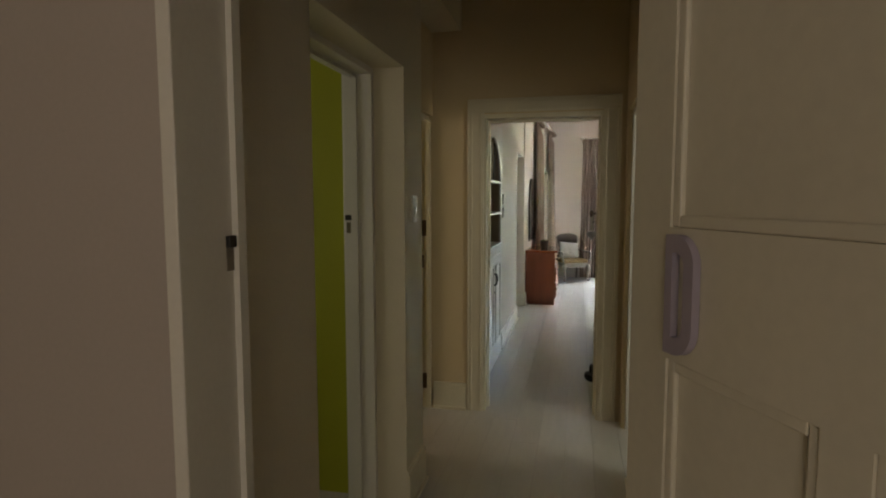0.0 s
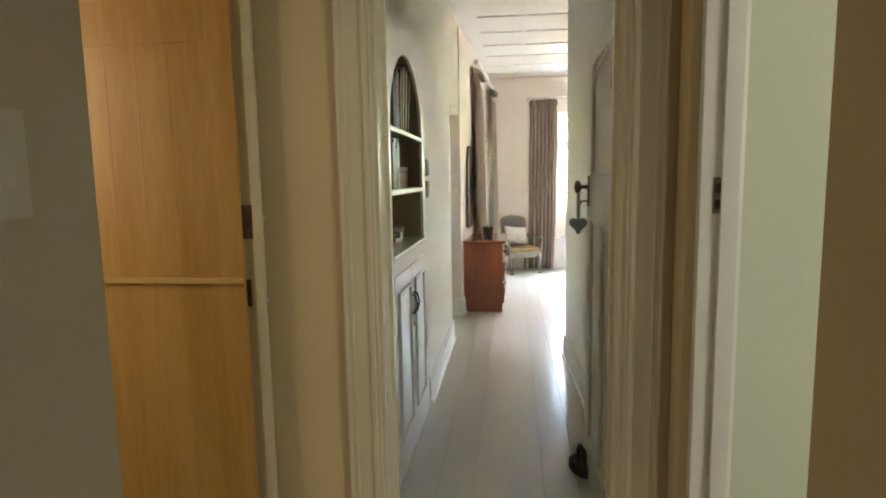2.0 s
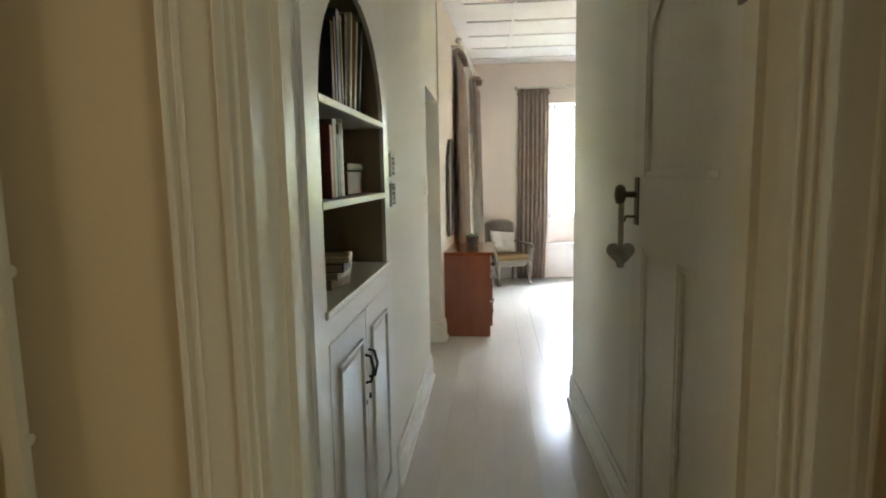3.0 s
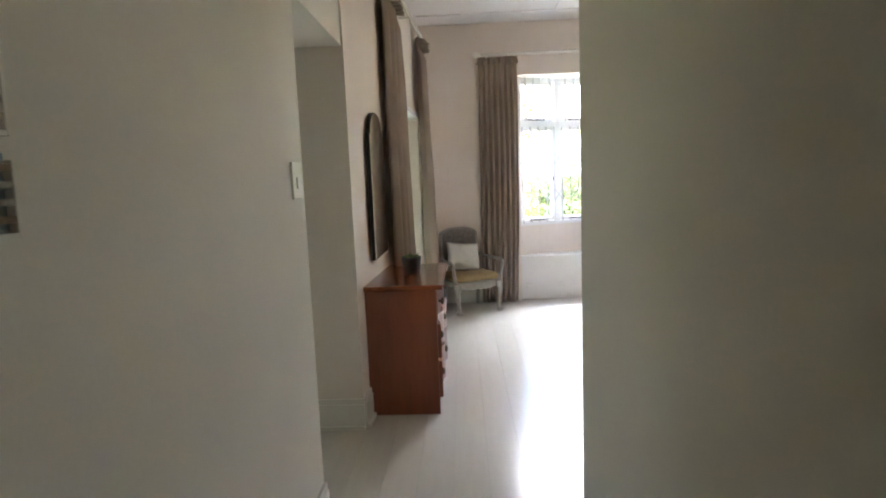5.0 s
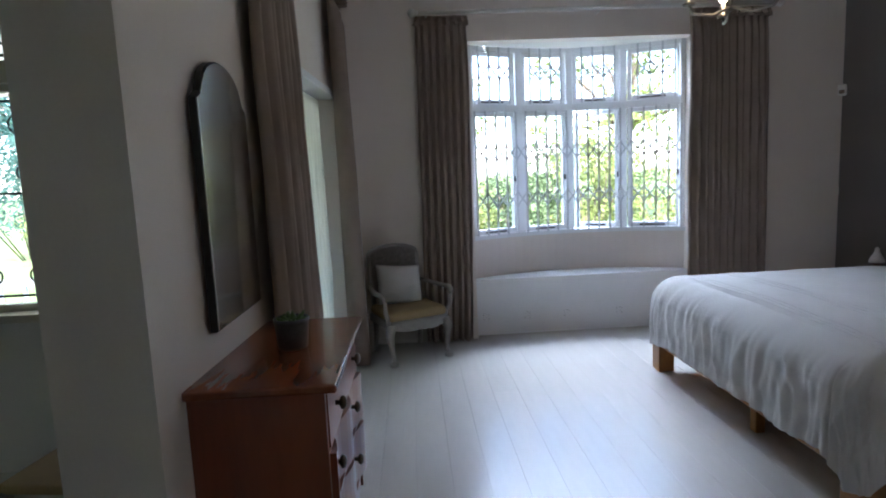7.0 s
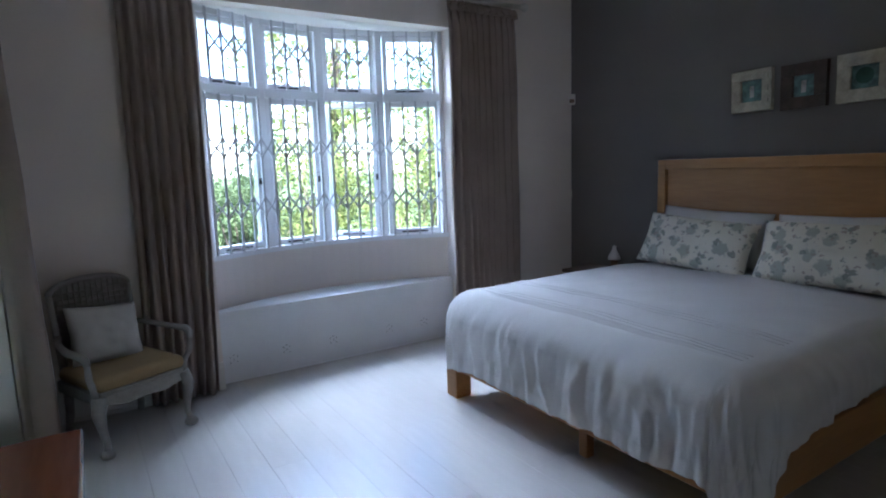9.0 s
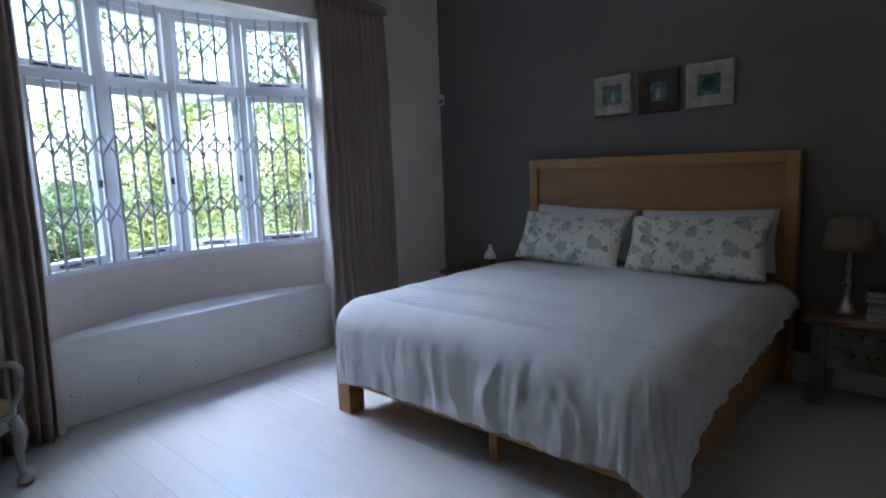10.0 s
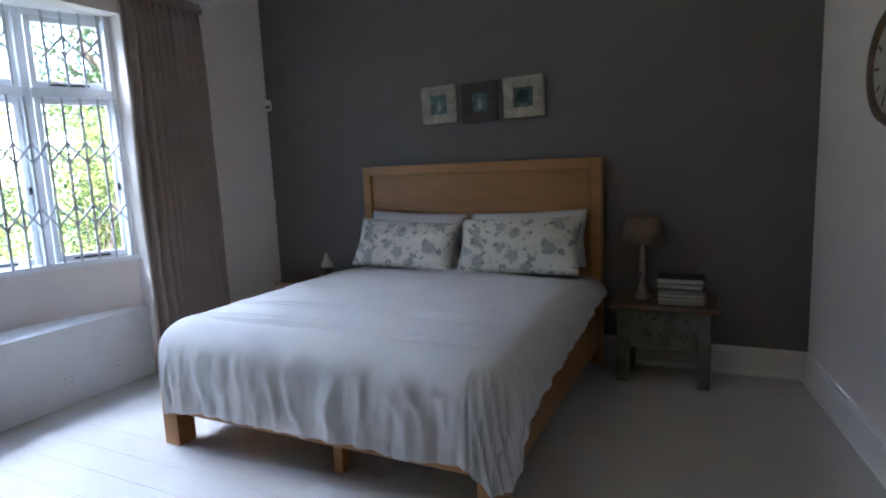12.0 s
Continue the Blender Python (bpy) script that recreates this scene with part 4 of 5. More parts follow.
def chest_of_drawers():
    ob = thing("chest_of_drawers", "red-brown mahogany chest of drawers against the bedroom wall", "chest of drawers", pose(-0.345, 8.315, 0, 0, 0, -0.6))
    w, d, h = 0.80, 0.43, 0.735
    part("side_panel", B(0, d - 0.02, 0, 0.022, 0.0, h), M_RED, ob)
    part("side_panel", B(0, d - 0.02, w - 0.022, w, 0.0, h), M_RED, ob)
    part("back_panel", B(0, 0.012, 0.022, w - 0.022, 0.05, h), M_RED, ob)
    part("plinth", B(0.02, d - 0.03, 0.022, w - 0.022, 0.0, 0.075), M_RED, ob)
    part("top", B(-0.005, d + 0.02, -0.022, w + 0.022, h, h + 0.028, bevel=0.008, seg=3), M_REDT, ob, "polished mahogany top")
    bm = bmesh.new()
    rows = [(0.09, 0.31), (0.325, 0.53), (0.545, 0.72)]
    for z0, z1 in rows:
        box(bm, d - 0.06, d - 0.02, 0.022, w - 0.022, z1, z1 + 0.015)
    box(bm, d - 0.06, d - 0.02, 0.022, w - 0.022, 0.075, 0.09)
    part("drawer_rail", bm, M_RED, ob)
    for z0, z1 in rows:
        n = 24

        def front(y, z0=z0):
            s = (y - 0.026) / (w - 0.052)
            return d - 0.016 + (0.016 * math.cos(s * 12.566) if z0 < 0.5 else 0.0)
        bm = bmesh.new()
        ys = [0.026 + (w - 0.052) * k / n for k in range(n + 1)]
        out = [(d - 0.055, ys[0], z0 + 0.003)] + [(front(y), y, z0 + 0.003) for y in ys] + [(d - 0.055, ys[-1], z0 + 0.003)]
        extrude_outline(bm, out, (0, 0, z1 - z0 - 0.006))
        dr = part("drawer", bm, M_RED, ob)
        for y in (0.17, w - 0.17):
            x = front(y)
            part("knob", lathe(bmesh.new(), [(0.009, -0.004), (0.008, 0.012), (0.021, 0.018), (0.023, 0.026), (0.016, 0.034), (0.003, 0.037)], (x, y, (z0 + z1) / 2), 16, "X"), M_BRASS, dr, "dark turned drawer knob")


chest_of_drawers()


def potted_succulent():
    ob = thing("potted_succulent", "small succulent in a dark grey pot on the chest", "plant", pose(-0.10, 8.70, 0.7625))
    part("pot", lathe(bmesh.new(), [(0.048, 0), (0.052, 0.006), (0.062, 0.10), (0.063, 0.112), (0.056, 0.112), (0.054, 0.095)], n=28), M_POT, ob)
    rnd = random.Random(8)
    for k in range(26):
        a, el = rnd.uniform(0, 6.28), rnd.uniform(0.15, 1.3)
        r0 = rnd.uniform(0.0, 0.035)
        d = Vector((math.cos(a) * math.cos(el), math.sin(a) * math.cos(el), math.sin(el)))
        p = Vector((math.cos(a) * r0, math.sin(a) * r0, 0.092))
        ln = rnd.uniform(0.03, 0.05)
        part("succulent_leaf", sweep(bmesh.new(), [p, p + d * ln * 0.35, p + d * ln * 0.75, p + d * ln], [0.004, 0.008, 0.006, 0.001], 7), M_SUCC, ob)


potted_succulent()


def wall_mirror():
    ob = thing("wall_mirror", "frameless arched wall mirror with shouldered top", "mirror", pose(-0.316, 8.50, 0, 0, 0, -1.0))
    w = 0.50

    def outline(g, x):
        pts = [(x, g, 0.885 + g), (x, w - g, 0.885 + g), (x, w - g, 1.63), (x, w - 0.04 - g * 0.5, 1.655 - g)]
        for k in range(1, 12):
            a = 3.14159 * k / 12
            pts.append((x, w / 2 + (w / 2 - 0.05 - g) * math.cos(a), 1.665 - g + 0.11 * math.sin(a)))
        return pts + [(x, 0.04 + g * 0.5, 1.655 - g), (x, g, 1.63)]
    part("backing", extrude_outline(bmesh.new(), outline(0, 0.0), (0.022, 0, 0)), M_BLACK, ob, "dark backing board")
    part("glass", extrude_outline(bmesh.new(), outline(0.006, 0.0225), (0.005, 0, 0)), M_MIRROR, ob, "silvered mirror glass")


wall_mirror()


def pillow_mesh(w, h, t, seed=0, n=20):
    """A stuffed pillow in the xz plane, thickness along y, centred at the base."""
    bm = bmesh.new()
    rows = {}
    for side in (1, -1):
        for i in range(n + 1):
            for j in range(n + 1):
                if side < 0 and (i in (0, n) or j in (0, n)):
                    rows[(side, i, j)] = rows[(1, i, j)]
                    continue
                u, v = 2 * i / n - 1, 2 * j / n - 1
                puff = ((1 - u * u) * (1 - v * v)) ** 0.42
                pin = 1 - 0.05 * (1 - abs(v)) ** 1 * abs(u) ** 3
                pz = 1 - 0.06 * (1 - abs(u)) * abs(v) ** 3
                wr = 0.010 * noise.noise((u * 3 + seed, v * 3, side)) + 0.006 * noise.noise((u * 8 + seed, v * 8, side))
                rows[(side, i, j)] = bm.verts.new((u * w / 2 * pin, side * (t / 2 * puff) + wr * puff, h / 2 + v * h / 2 * pz))
        for i in range(n):
            for j in range(n):
                q = [rows[(side, i, j)], rows[(side, i + 1, j)], rows[(side, i + 1, j + 1)], rows[(side, i, j + 1)]]
                f = bm.faces.new(q if side < 0 else q[::-1])
                f.smooth = True
    return bm


def armchair():
    ob = thing("armchair", "grey painted cane-backed armchair with cabriole legs", "armchair", pose(0.372, 10.765, 0, 0, 0, 24) @ Matrix.Diagonal((1, 1, 0.9, 1)))
    w = 0.215
    for sx in (-1, 1):
        pts = [(sx * w, 0.035, 0.33), (sx * (w + 0.022), 0.018, 0.25), (sx * (w + 0.01), 0.022, 0.16), (sx * w, 0.012, 0.08), (sx * (w + 0.008), 0.0, 0.035)]
        leg = part("leg", sweep(bmesh.new(), pts, [0.038, 0.032, 0.021, 0.015, 0.018], 12), M_CHAIR, ob)
        part("claw_foot", lathe(bmesh.new(), [(0.012, 0), (0.030, 0.006), (0.036, 0.022), (0.028, 0.042), (0.012, 0.05)], (sx * (w + 0.008), 0.0, 0.0), 12), M_CHAIR, leg)
        part("leg", sweep(bmesh.new(), [(sx * 0.19, 0.42, 0.33), (sx * 0.19, 0.43, 0.15), (sx * 0.195, 0.46, 0.0)], [0.024, 0.02, 0.018], 10), M_CHAIR, ob)
        arm = [(sx * 0.20, 0.44, 0.60), (sx * 0.245, 0.34, 0.585), (sx * 0.275, 0.18, 0.575), (sx * 0.275, 0.06, 0.58), (sx * 0.27, 0.02, 0.565), (sx * 0.265, 0.01, 0.53)]
        part("arm", sweep(bmesh.new(), arm, [0.015, 0.016, 0.018, 0.021, 0.02, 0.016], 10), M_CHAIR, ob)
        part("arm_post", sweep(bmesh.new(), [(sx * 0.265, 0.012, 0.54), (sx * 0.26, 0.02, 0.45), (sx * 0.235, 0.045, 0.38), (sx * 0.225, 0.045, 0.32)], [0.014, 0.016, 0.017, 0.018], 10), M_CHAIR, ob)
        part("back_post", sweep(bmesh.new(), [(sx * 0.19, 0.42, 0.33), (sx * 0.20, 0.455, 0.62), (sx * 0.205, 0.475, 0.84)], [0.022, 0.016, 0.015], 10), M_CHAIR, ob)
    bm = bmesh.new()
    box(bm, -0.22, 0.22, 0.02, 0.05, 0.285, 0.36, bevel=0.008)
    pts = [(-0.2, 0.0, 0.29), (-0.1, 0.0, 0.262), (0, 0.0, 0.272), (0.1, 0.0, 0.262), (0.2, 0.0, 0.29), (0.2, 0.0, 0.34), (-0.2, 0.0, 0.34)]
    extrude_outline(bm, [(p[0], 0.012, p[2]) for p in pts], (0, 0.02, 0))
    part("seat_rail", bm, M_CHAIR, ob)
    part("seat_rail", B(-0.235, -0.205, 0.04, 0.43, 0.29, 0.355, bevel=0.006), M_CHAIR, ob)
    part("seat_rail", B(0.205, 0.235, 0.04, 0.43, 0.29, 0.355, bevel=0.006), M_CHAIR, ob)
    part("seat_rail", B(-0.2, 0.2, 0.40, 0.43, 0.29, 0.355, bevel=0.006), M_CHAIR, ob)
    part("seat", B(-0.235, 0.235, 0.015, 0.42, 0.352, 0.435, bevel=0.035, seg=4), M_SEAT, ob, "mustard beige upholstered seat")
    arc = [(0.205 * math.cos(3.14159 * k / 14), 0.475 + 0.006, 0.84 + 0.075 * math.sin(3.14159 * k / 14)) for k in range(15)]
    part("crest_rail", sweep(bmesh.new(), arc, 0.017, 10), M_CHAIR, ob)
    cane = [(0.20 * math.cos(3.14159 * k / 14), 0.47, 0.84 + 0.07 * math.sin(3.14159 * k / 14)) for k in range(15)] + [(-0.195, 0.45, 0.50), (0.195, 0.45, 0.50)]
    part("cane_back", extrude_outline(bmesh.new(), cane, (0, 0.012, 0)), M_CANE, ob, "grey woven cane back")
    bm = bmesh.new()
    for k in range(13):
        x = -0.18 + 0.03 * k
        sweep(bm, [(x, 0.449, 0.51), (x * 0.98, 0.466, 0.84 + 0.065 * math.sqrt(max(0.0, 1 - (x / 0.2) ** 2)))], 0.0035, 5)
    for k in range(11):
        sweep(bm, [(-0.19, 0.449 + 0.0015 * k, 0.53 + 0.031 * k), (0.19, 0.449 + 0.0015 * k, 0.53 + 0.031 * k)], 0.0035, 5)
    part("cane_weave", bm, M_CANE, ob)
    part("back_rail", B(-0.20, 0.20, 0.44, 0.465, 0.47, 0.51, bevel=0.006), M_CHAIR, ob)


armchair()
cush = solid("cushion", pillow_mesh(0.37, 0.31, 0.12, 3), M_PILW, "white square cushion leaning on the armchair", "cushion")
cush.matrix_world = pose(0.372, 10.765, 0, 0, 0, 24) @ pose(-0.02, 0.30, 0.385, -20, 6, 0)

# bed
BX0, BX1, BY0, BY1 = 1.93, 3.86, 8.53, 10.36


def bed():
    ob = thing("bed", "honey oak double bed with a tall framed headboard", "bed")
    for x, y in ((BX0, BY1 - 0.105), (BX0, BY0)):
        part("leg", B(x, x + 0.105, y, y + 0.105, 0, 0.27, bevel=0.006), M_OAK, ob)
    part("leg", B(2.9, 2.96, 9.40, 9.46, 0, 0.19, bevel=0.004), M_OAK, ob)
    part("leg", B(2.02, 2.07, 9.32, 9.37, 0, 0.19, bevel=0.004), M_OAK, ob)
    part("foot_rail", B(BX0 + 0.015, BX0 + 0.045, BY0 + 0.105, BY1 - 0.105, 0.17, 0.33, bevel=0.004), M_OAK, ob)
    for y in (BY0 + 0.01, BY1 - 0.04):
        part("side_rail", B(BX0 + 0.105, 3.785, y, y + 0.03, 0.13, 0.33, bevel=0.004), M_OAKX, ob)
    part("slat_base", B(BX0 + 0.05, 3.78, BY0 + 0.045, BY1 - 0.045, 0.19, 0.28), M_OAKX, ob)
    hb = part("headboard", B(3.815, 3.845, 8.58, 10.25, 0.2, 1.30), M_OAK, ob)
    for a in ((8.522, 8.592, 0.0, 1.353), (10.237, 10.302, 0.0, 1.353)):
        part("post", B(3.785, 3.868, a[0], a[1], a[2], a[3], bevel=0.006), M_OAK, hb)
    part("cap_rail", B(3.783, 3.870, 8.592, 10.237, 1.285, 1.355, bevel=0.006), M_OAK, hb)
    for z in (0.98, 1.13):
        part("panel_joint", B(3.8135, 3.8148, 8.592, 10.237, z, z + 0.003), M_OAKX, hb)


bed()
solid("mattress", B(BX0 + 0.06, 3.775, BY0 + 0.05, BY1 - 0.06, 0.283, 0.585, bevel=0.06, seg=4), M_PILW, "white mattress on the oak bed base", "mattress")


def duvet():
    ix0, ix1, iy0, iy1, top, R = 2.06, 3.74, 8.64, 10.21, 0.645, 0.15
    bm = bmesh.new()
    nu, nv = 190, 330

    def hang(x, y, da, db):
        t = min(1, max(0, (x - ix0) / (ix1 - ix0)))
        foot, south, north = 0.505, 0.345 - 0.155 * t, 0.46
        side = south if db < 0 else north
        if da == 0 and db == 0:
            return 0.5
        a = math.atan2(abs(db), abs(da)) / 1.5708
        corner = 0.17 * math.sin(a * 3.14159) if da < 0 else 0.0
        return foot * (1 - a) + side * a + corner * (1.0 if db < 0 else 0.3)

    def fn(u, v):
        a = -1 + u * 2.3
        b = -1 + v * 3.0
        da = a if a < 0 else 0.0
        x = ix0 + max(0.0, a) / 1.3 * (ix1 - ix0)
        db = b if b < 0 else (b - 1 if b > 1 else 0.0)
        y = iy0 + min(1, max(0, b)) * (iy1 - iy0)
        rr = max(abs(da), abs(db))
        wave = 0.010 * noise.noise((x * 2.3, y * 2.3, 1.0)) + 0.006 * noise.noise((x * 7, y * 7, 2.0)) + 0.007 * noise.noise((x * 0.9, y * 3.1, 5.0))
        if rr == 0:
            crown = 0.02 * math.sin(3.14159 * min(1, max(0, b))) - 0.03 * max(0, (x - 3.3) / 0.44)
            return (x, y, top + crown + wave)
        norm = math.hypot(da, db)
        dx, dy = da / norm, db / norm
        s = rr * hang(x, y, da, db)
        q = math.pi / 2 * R
        if s < q:
            o, dz = R * math.sin(s / R), R * (1 - math.cos(s / R))
        else:
            o, dz = R + 0.05 * (s - q), R + (s - q)
        along = (y if abs(da) >= abs(db) else x) + math.atan2(dy, dx) * 0.22
        fall = min(1, max(0, s - 0.07) / 0.3)
        q1 = along * 8.5 + 1.3 * s + 0.8 * noise.noise((along * 3, s * 4, 7))
        ridge = 1 - 2.2 * abs(noise.noise((q1, s * 1.6, 4)))
        fine = 1 - 2.6 * abs(noise.noise((along * 21 - 3 * s, s * 2.2, 9)))
        crease = 1 - 2.6 * abs(noise.noise((along * 40 + 5 * s, s * 3.0, 14)))
        fold = (0.020 * ridge + 0.009 * fine + 0.003 * crease + 0.004 * math.sin(along * 33 + 5.0 * noise.noise((along * 2.1, 3, 7)))) * fall + 0.018 * math.sin(min(3.14159, s * 7))
        o += fold
        dz += 0.022 * noise.noise((along * 4, 1, 3)) * fall
        low = 0.03 * max(0, (x - 3.3) / 0.44)
        return (x + dx * o, y + dy * o, max(0.07, top - dz - low + wave * (1 - fall)))

    grid(bm, nu, nv, fn)
    ob = solid("duvet", bm, M_LINEN, "white cotton duvet draped unevenly over the bed", "duvet")
    ob.modifiers.new("thickness", "SOLIDIFY").thickness = 0.012
    for k in range(6):
        x = (2.075 if k < 3 else 2.25) + 0.034 * k
        bm = bmesh.new()
        pts = [(x + 0.006 * noise.noise((0, y * 2, k)), y, top + 0.02 * math.sin(3.14159 * (y - iy0) / (iy1 - iy0)) + 0.010 * noise.noise((x * 2.3, y * 2.3, 1.0)) + 0.006 * noise.noise((x * 7, y * 7, 2.0)) + 0.007 * noise.noise((x * 0.9, y * 3.1, 5.0)) + 0.0005) for y in [iy0 + (iy1 - iy0) * j / 60 for j in range(61)]]
        pts = [(q[0], q[1], q[2] - 0.0008) for q in pts]
        sweep(bm, pts, 0.0027, 6)
        part("pintuck", bm, M_LINEN, ob, "raised pintuck seam")


duvet()
for k, (y, material, x, z, w, h, tilt, lab) in enumerate((
        (9.83, M_PILW, 3.66, 0.66, 0.78, 0.37, -16, "white pillow propped against the headboard"),
        (8.99, M_PILW, 3.66, 0.66, 0.80, 0.37, -15, "white pillow propped against the headboard"),
        (9.84, M_FLORAL, 3.47, 0.645, 0.78, 0.36, -26, "white pillow with grey floral print"),
        (9.00, M_FLORAL, 3.47, 0.645, 0.81, 0.38, -26, "white pillow with grey floral print"))):
    p = solid("pillow", pillow_mesh(w, h, 0.17, k * 7), material, lab, "pillow", "pillows on the bed")
    p.matrix_world = pose(x, y, z, 0, 0, -90) @ pose(0, 0, 0, tilt, (2, -2, 3, -1.5)[k], 0)


def nightstand(m, label):
    ob = thing("nightstand", label, "nightstand", m, "nightstands")
    part("top", B(-0.02, 0.35, -0.035, 0.555, 0.452, 0.482, bevel=0.005), M_DKTOP, ob, "dark worn timber top")
    for x, y in ((0, 0), (0, 0.45), (0.26, 0), (0.26, 0.45)):
        part("leg", B(x, x + 0.068, y, y + 0.068, 0, 0.452, bevel=0.006), M_DISTRESS, ob)
    fr = part("drawer_front", B(0.012, 0.03, 0.068, 0.45, 0.33, 0.45, bevel=0.002), M_DISTRESS, ob)
    lo = part("apron", B(0.016, 0.034, 0.068, 0.45, 0.215, 0.325, bevel=0.002), M_DISTRESS, ob)
    for z, p, ys in ((0.40, fr, (0.13, 0.21, 0.30, 0.385)), (0.30, lo, (0.13, 0.16, 0.23, 0.27, 0.33))):
        for y in ys:
            part("nail_hole", lathe(bmesh.new(), [(0.009, 0), (0.007, 0.003), (0.001, 0.004)], (0.0095 if z > 0.35 else 0.0135, y, z), 10, "X"), M_BLACK, p, "dark nail hole")
    for y in (0.012, 0.486):
        part("side_apron", B(0.068, 0.26, y, y + 0.02, 0.25, 0.45, bevel=0.002), M_DISTRESS, ob)
    part("back_apron", B(0.29, 0.31, 0.068, 0.45, 0.25, 0.45, bevel=0.002), M_DISTRESS, ob)
    part("bottom_shelf", B(0.034, 0.29, 0.032, 0.486, 0.228, 0.244), M_DKTOP, ob)
    return ob


ns = nightstand(pose(3.552, 7.872, 0), "distressed blue-grey timber nightstand with a dark top")
copy_thing(ns, pose(3.552, 10.48, 0))


def table_lamp():
    ob = thing("table_lamp", "tarnished silver table lamp with a linen drum shade", "lamp", pose(3.73, 8.265, 0.4825))
    prof = [(0.05, 0), (0.052, 0.008), (0.034, 0.03), (0.016, 0.09), (0.012, 0.11), (0.02, 0.12), (0.012, 0.13), (0.023, 0.15), (0.025, 0.165), (0.013, 0.19), (0.02, 0.2), (0.011, 0.21), (0.018, 0.25), (0.01, 0.33), (0.008, 0.36)]
    part("stem", lathe(bmesh.new(), prof, n=22), M_SILVER, ob)
    bm = lathe(bmesh.new(), [(0.125, 0.345), (0.098, 0.508)], n=36)
    caps = [f for f in bm.faces if len(f.verts) > 4]
    bmesh.ops.delete(bm, geom=caps, context="FACES_ONLY")
    sh = part("shade", bm, M_SHADE, ob, "taupe linen shade")
    sh.modifiers.new("thickness", "SOLIDIFY").thickness = 0.003
    part("shade_carrier", B(-0.11, 0.11, -0.003, 0.003, 0.352, 0.356), M_SILVER, ob)


table_lamp()
z = 0.4835
rnd = random.Random(12)
for k, (t, c) in enumerate(((0.012, 5), (0.010, 2), (0.013, 5), (0.011, 4), (0.012, 5), (0.016, 3), (0.012, 1), (0.03, 1), (0.032, 1))):
    ob = book(-0.09, 0.09, 0, t, 0, 0.25, BOOKS[c], "books on the nightstand", "flat book or magazine in a stack on the nightstand")
    ob.matrix_world = pose(3.685 + rnd.uniform(-0.01, 0.01), 8.035 + rnd.uniform(-0.008, 0.008), z, 0, 0, rnd.uniform(-4, 4)) @ pose(0, 0.125, 0, 90, 0, 0)
    z += t + 0.0008


def porcelain_bird():
    ob = thing("ornament", "small white bell-shaped ornament on the far nightstand", "ornament", pose(3.74, 10.66, 0.4825))
    part("stand", lathe(bmesh.new(), [(0.04, 0), (0.042, 0.01), (0.03, 0.02), (0.028, 0.10)], n=20), M_DKTOP, ob)
    part("bell", lathe(bmesh.new(), [(0.05, 0.10), (0.046, 0.125), (0.026, 0.16), (0.014, 0.19), (0.018, 0.2), (0.003, 0.212)], n=20), M_PILW, ob)


porcelain_bird()


def small_frame(y0, y1, z0, z1, border, material, seed, label, roll=0.0):
    w, h = y1 - y0, z1 - z0
    ob = thing("framed_picture", label, "picture", pose(3.919, (y0 + y1) / 2, (z0 + z1) / 2, roll, 0, 0), "pictures over the bed")
    bm = bmesh.new()
    for a in ((-w / 2, w / 2, h / 2 - border, h / 2), (-w / 2, w / 2, -h / 2, -h / 2 + border), (-w / 2, -w / 2 + border, -h / 2 + border, h / 2 - border), (w / 2 - border, w / 2, -h / 2 + border, h / 2 - border)):
        box(bm, -0.036, 0, *a, bevel=0.003)
    rnd = random.Random(seed)
    for v in bm.verts:
        v.co += Vector((rnd.uniform(-0.002, 0.002), rnd.uniform(-0.002, 0.002), rnd.uniform(-0.002, 0.002)))
    part("frame", bm, material, ob)
    part("print", B(-0.018, -0.002, -w / 2 + border, w / 2 - border, -h / 2 + border, h / 2 - border), M_TEAL, ob, "small teal glazed print")
    part("motif", lathe(bmesh.new(), [(0.045, -0.021), (0.04, -0.0185), (0.03, -0.0182)], (0, 0.004, 0.006), 18, "X") if seed == 3 else B(-0.0205, -0.0185, -0.012, 0.016, -0.04, 0.03, bevel=0.001), M_STREAK if seed != 3 else M_LEAFT, ob)
    for s in range(3):
        part("crack", B(-0.0368, -0.0361, -w / 2 + border * 0.3 + 0.001 * s, -w / 2 + border * 0.3 + 0.004, -h / 2 + h * (0.15 + 0.3 * s), -h / 2 + h * (0.28 + 0.3 * s)), M_DKFRAME, ob)


small_frame(9.555, 9.815, 1.645, 1.905, 0.062, M_DRIFT, 1, "bleached driftwood picture frame on the charcoal wall", -1.5)
small_frame(9.24, 9.50, 1.635, 1.90, 0.07, M_DKFRAME, 2, "dark rustic picture frame on the charcoal wall", -1)
small_frame(8.912, 9.19, 1.642, 1.91, 0.07, M_DRIFT, 3, "pale timber picture frame on the charcoal wall", -1)


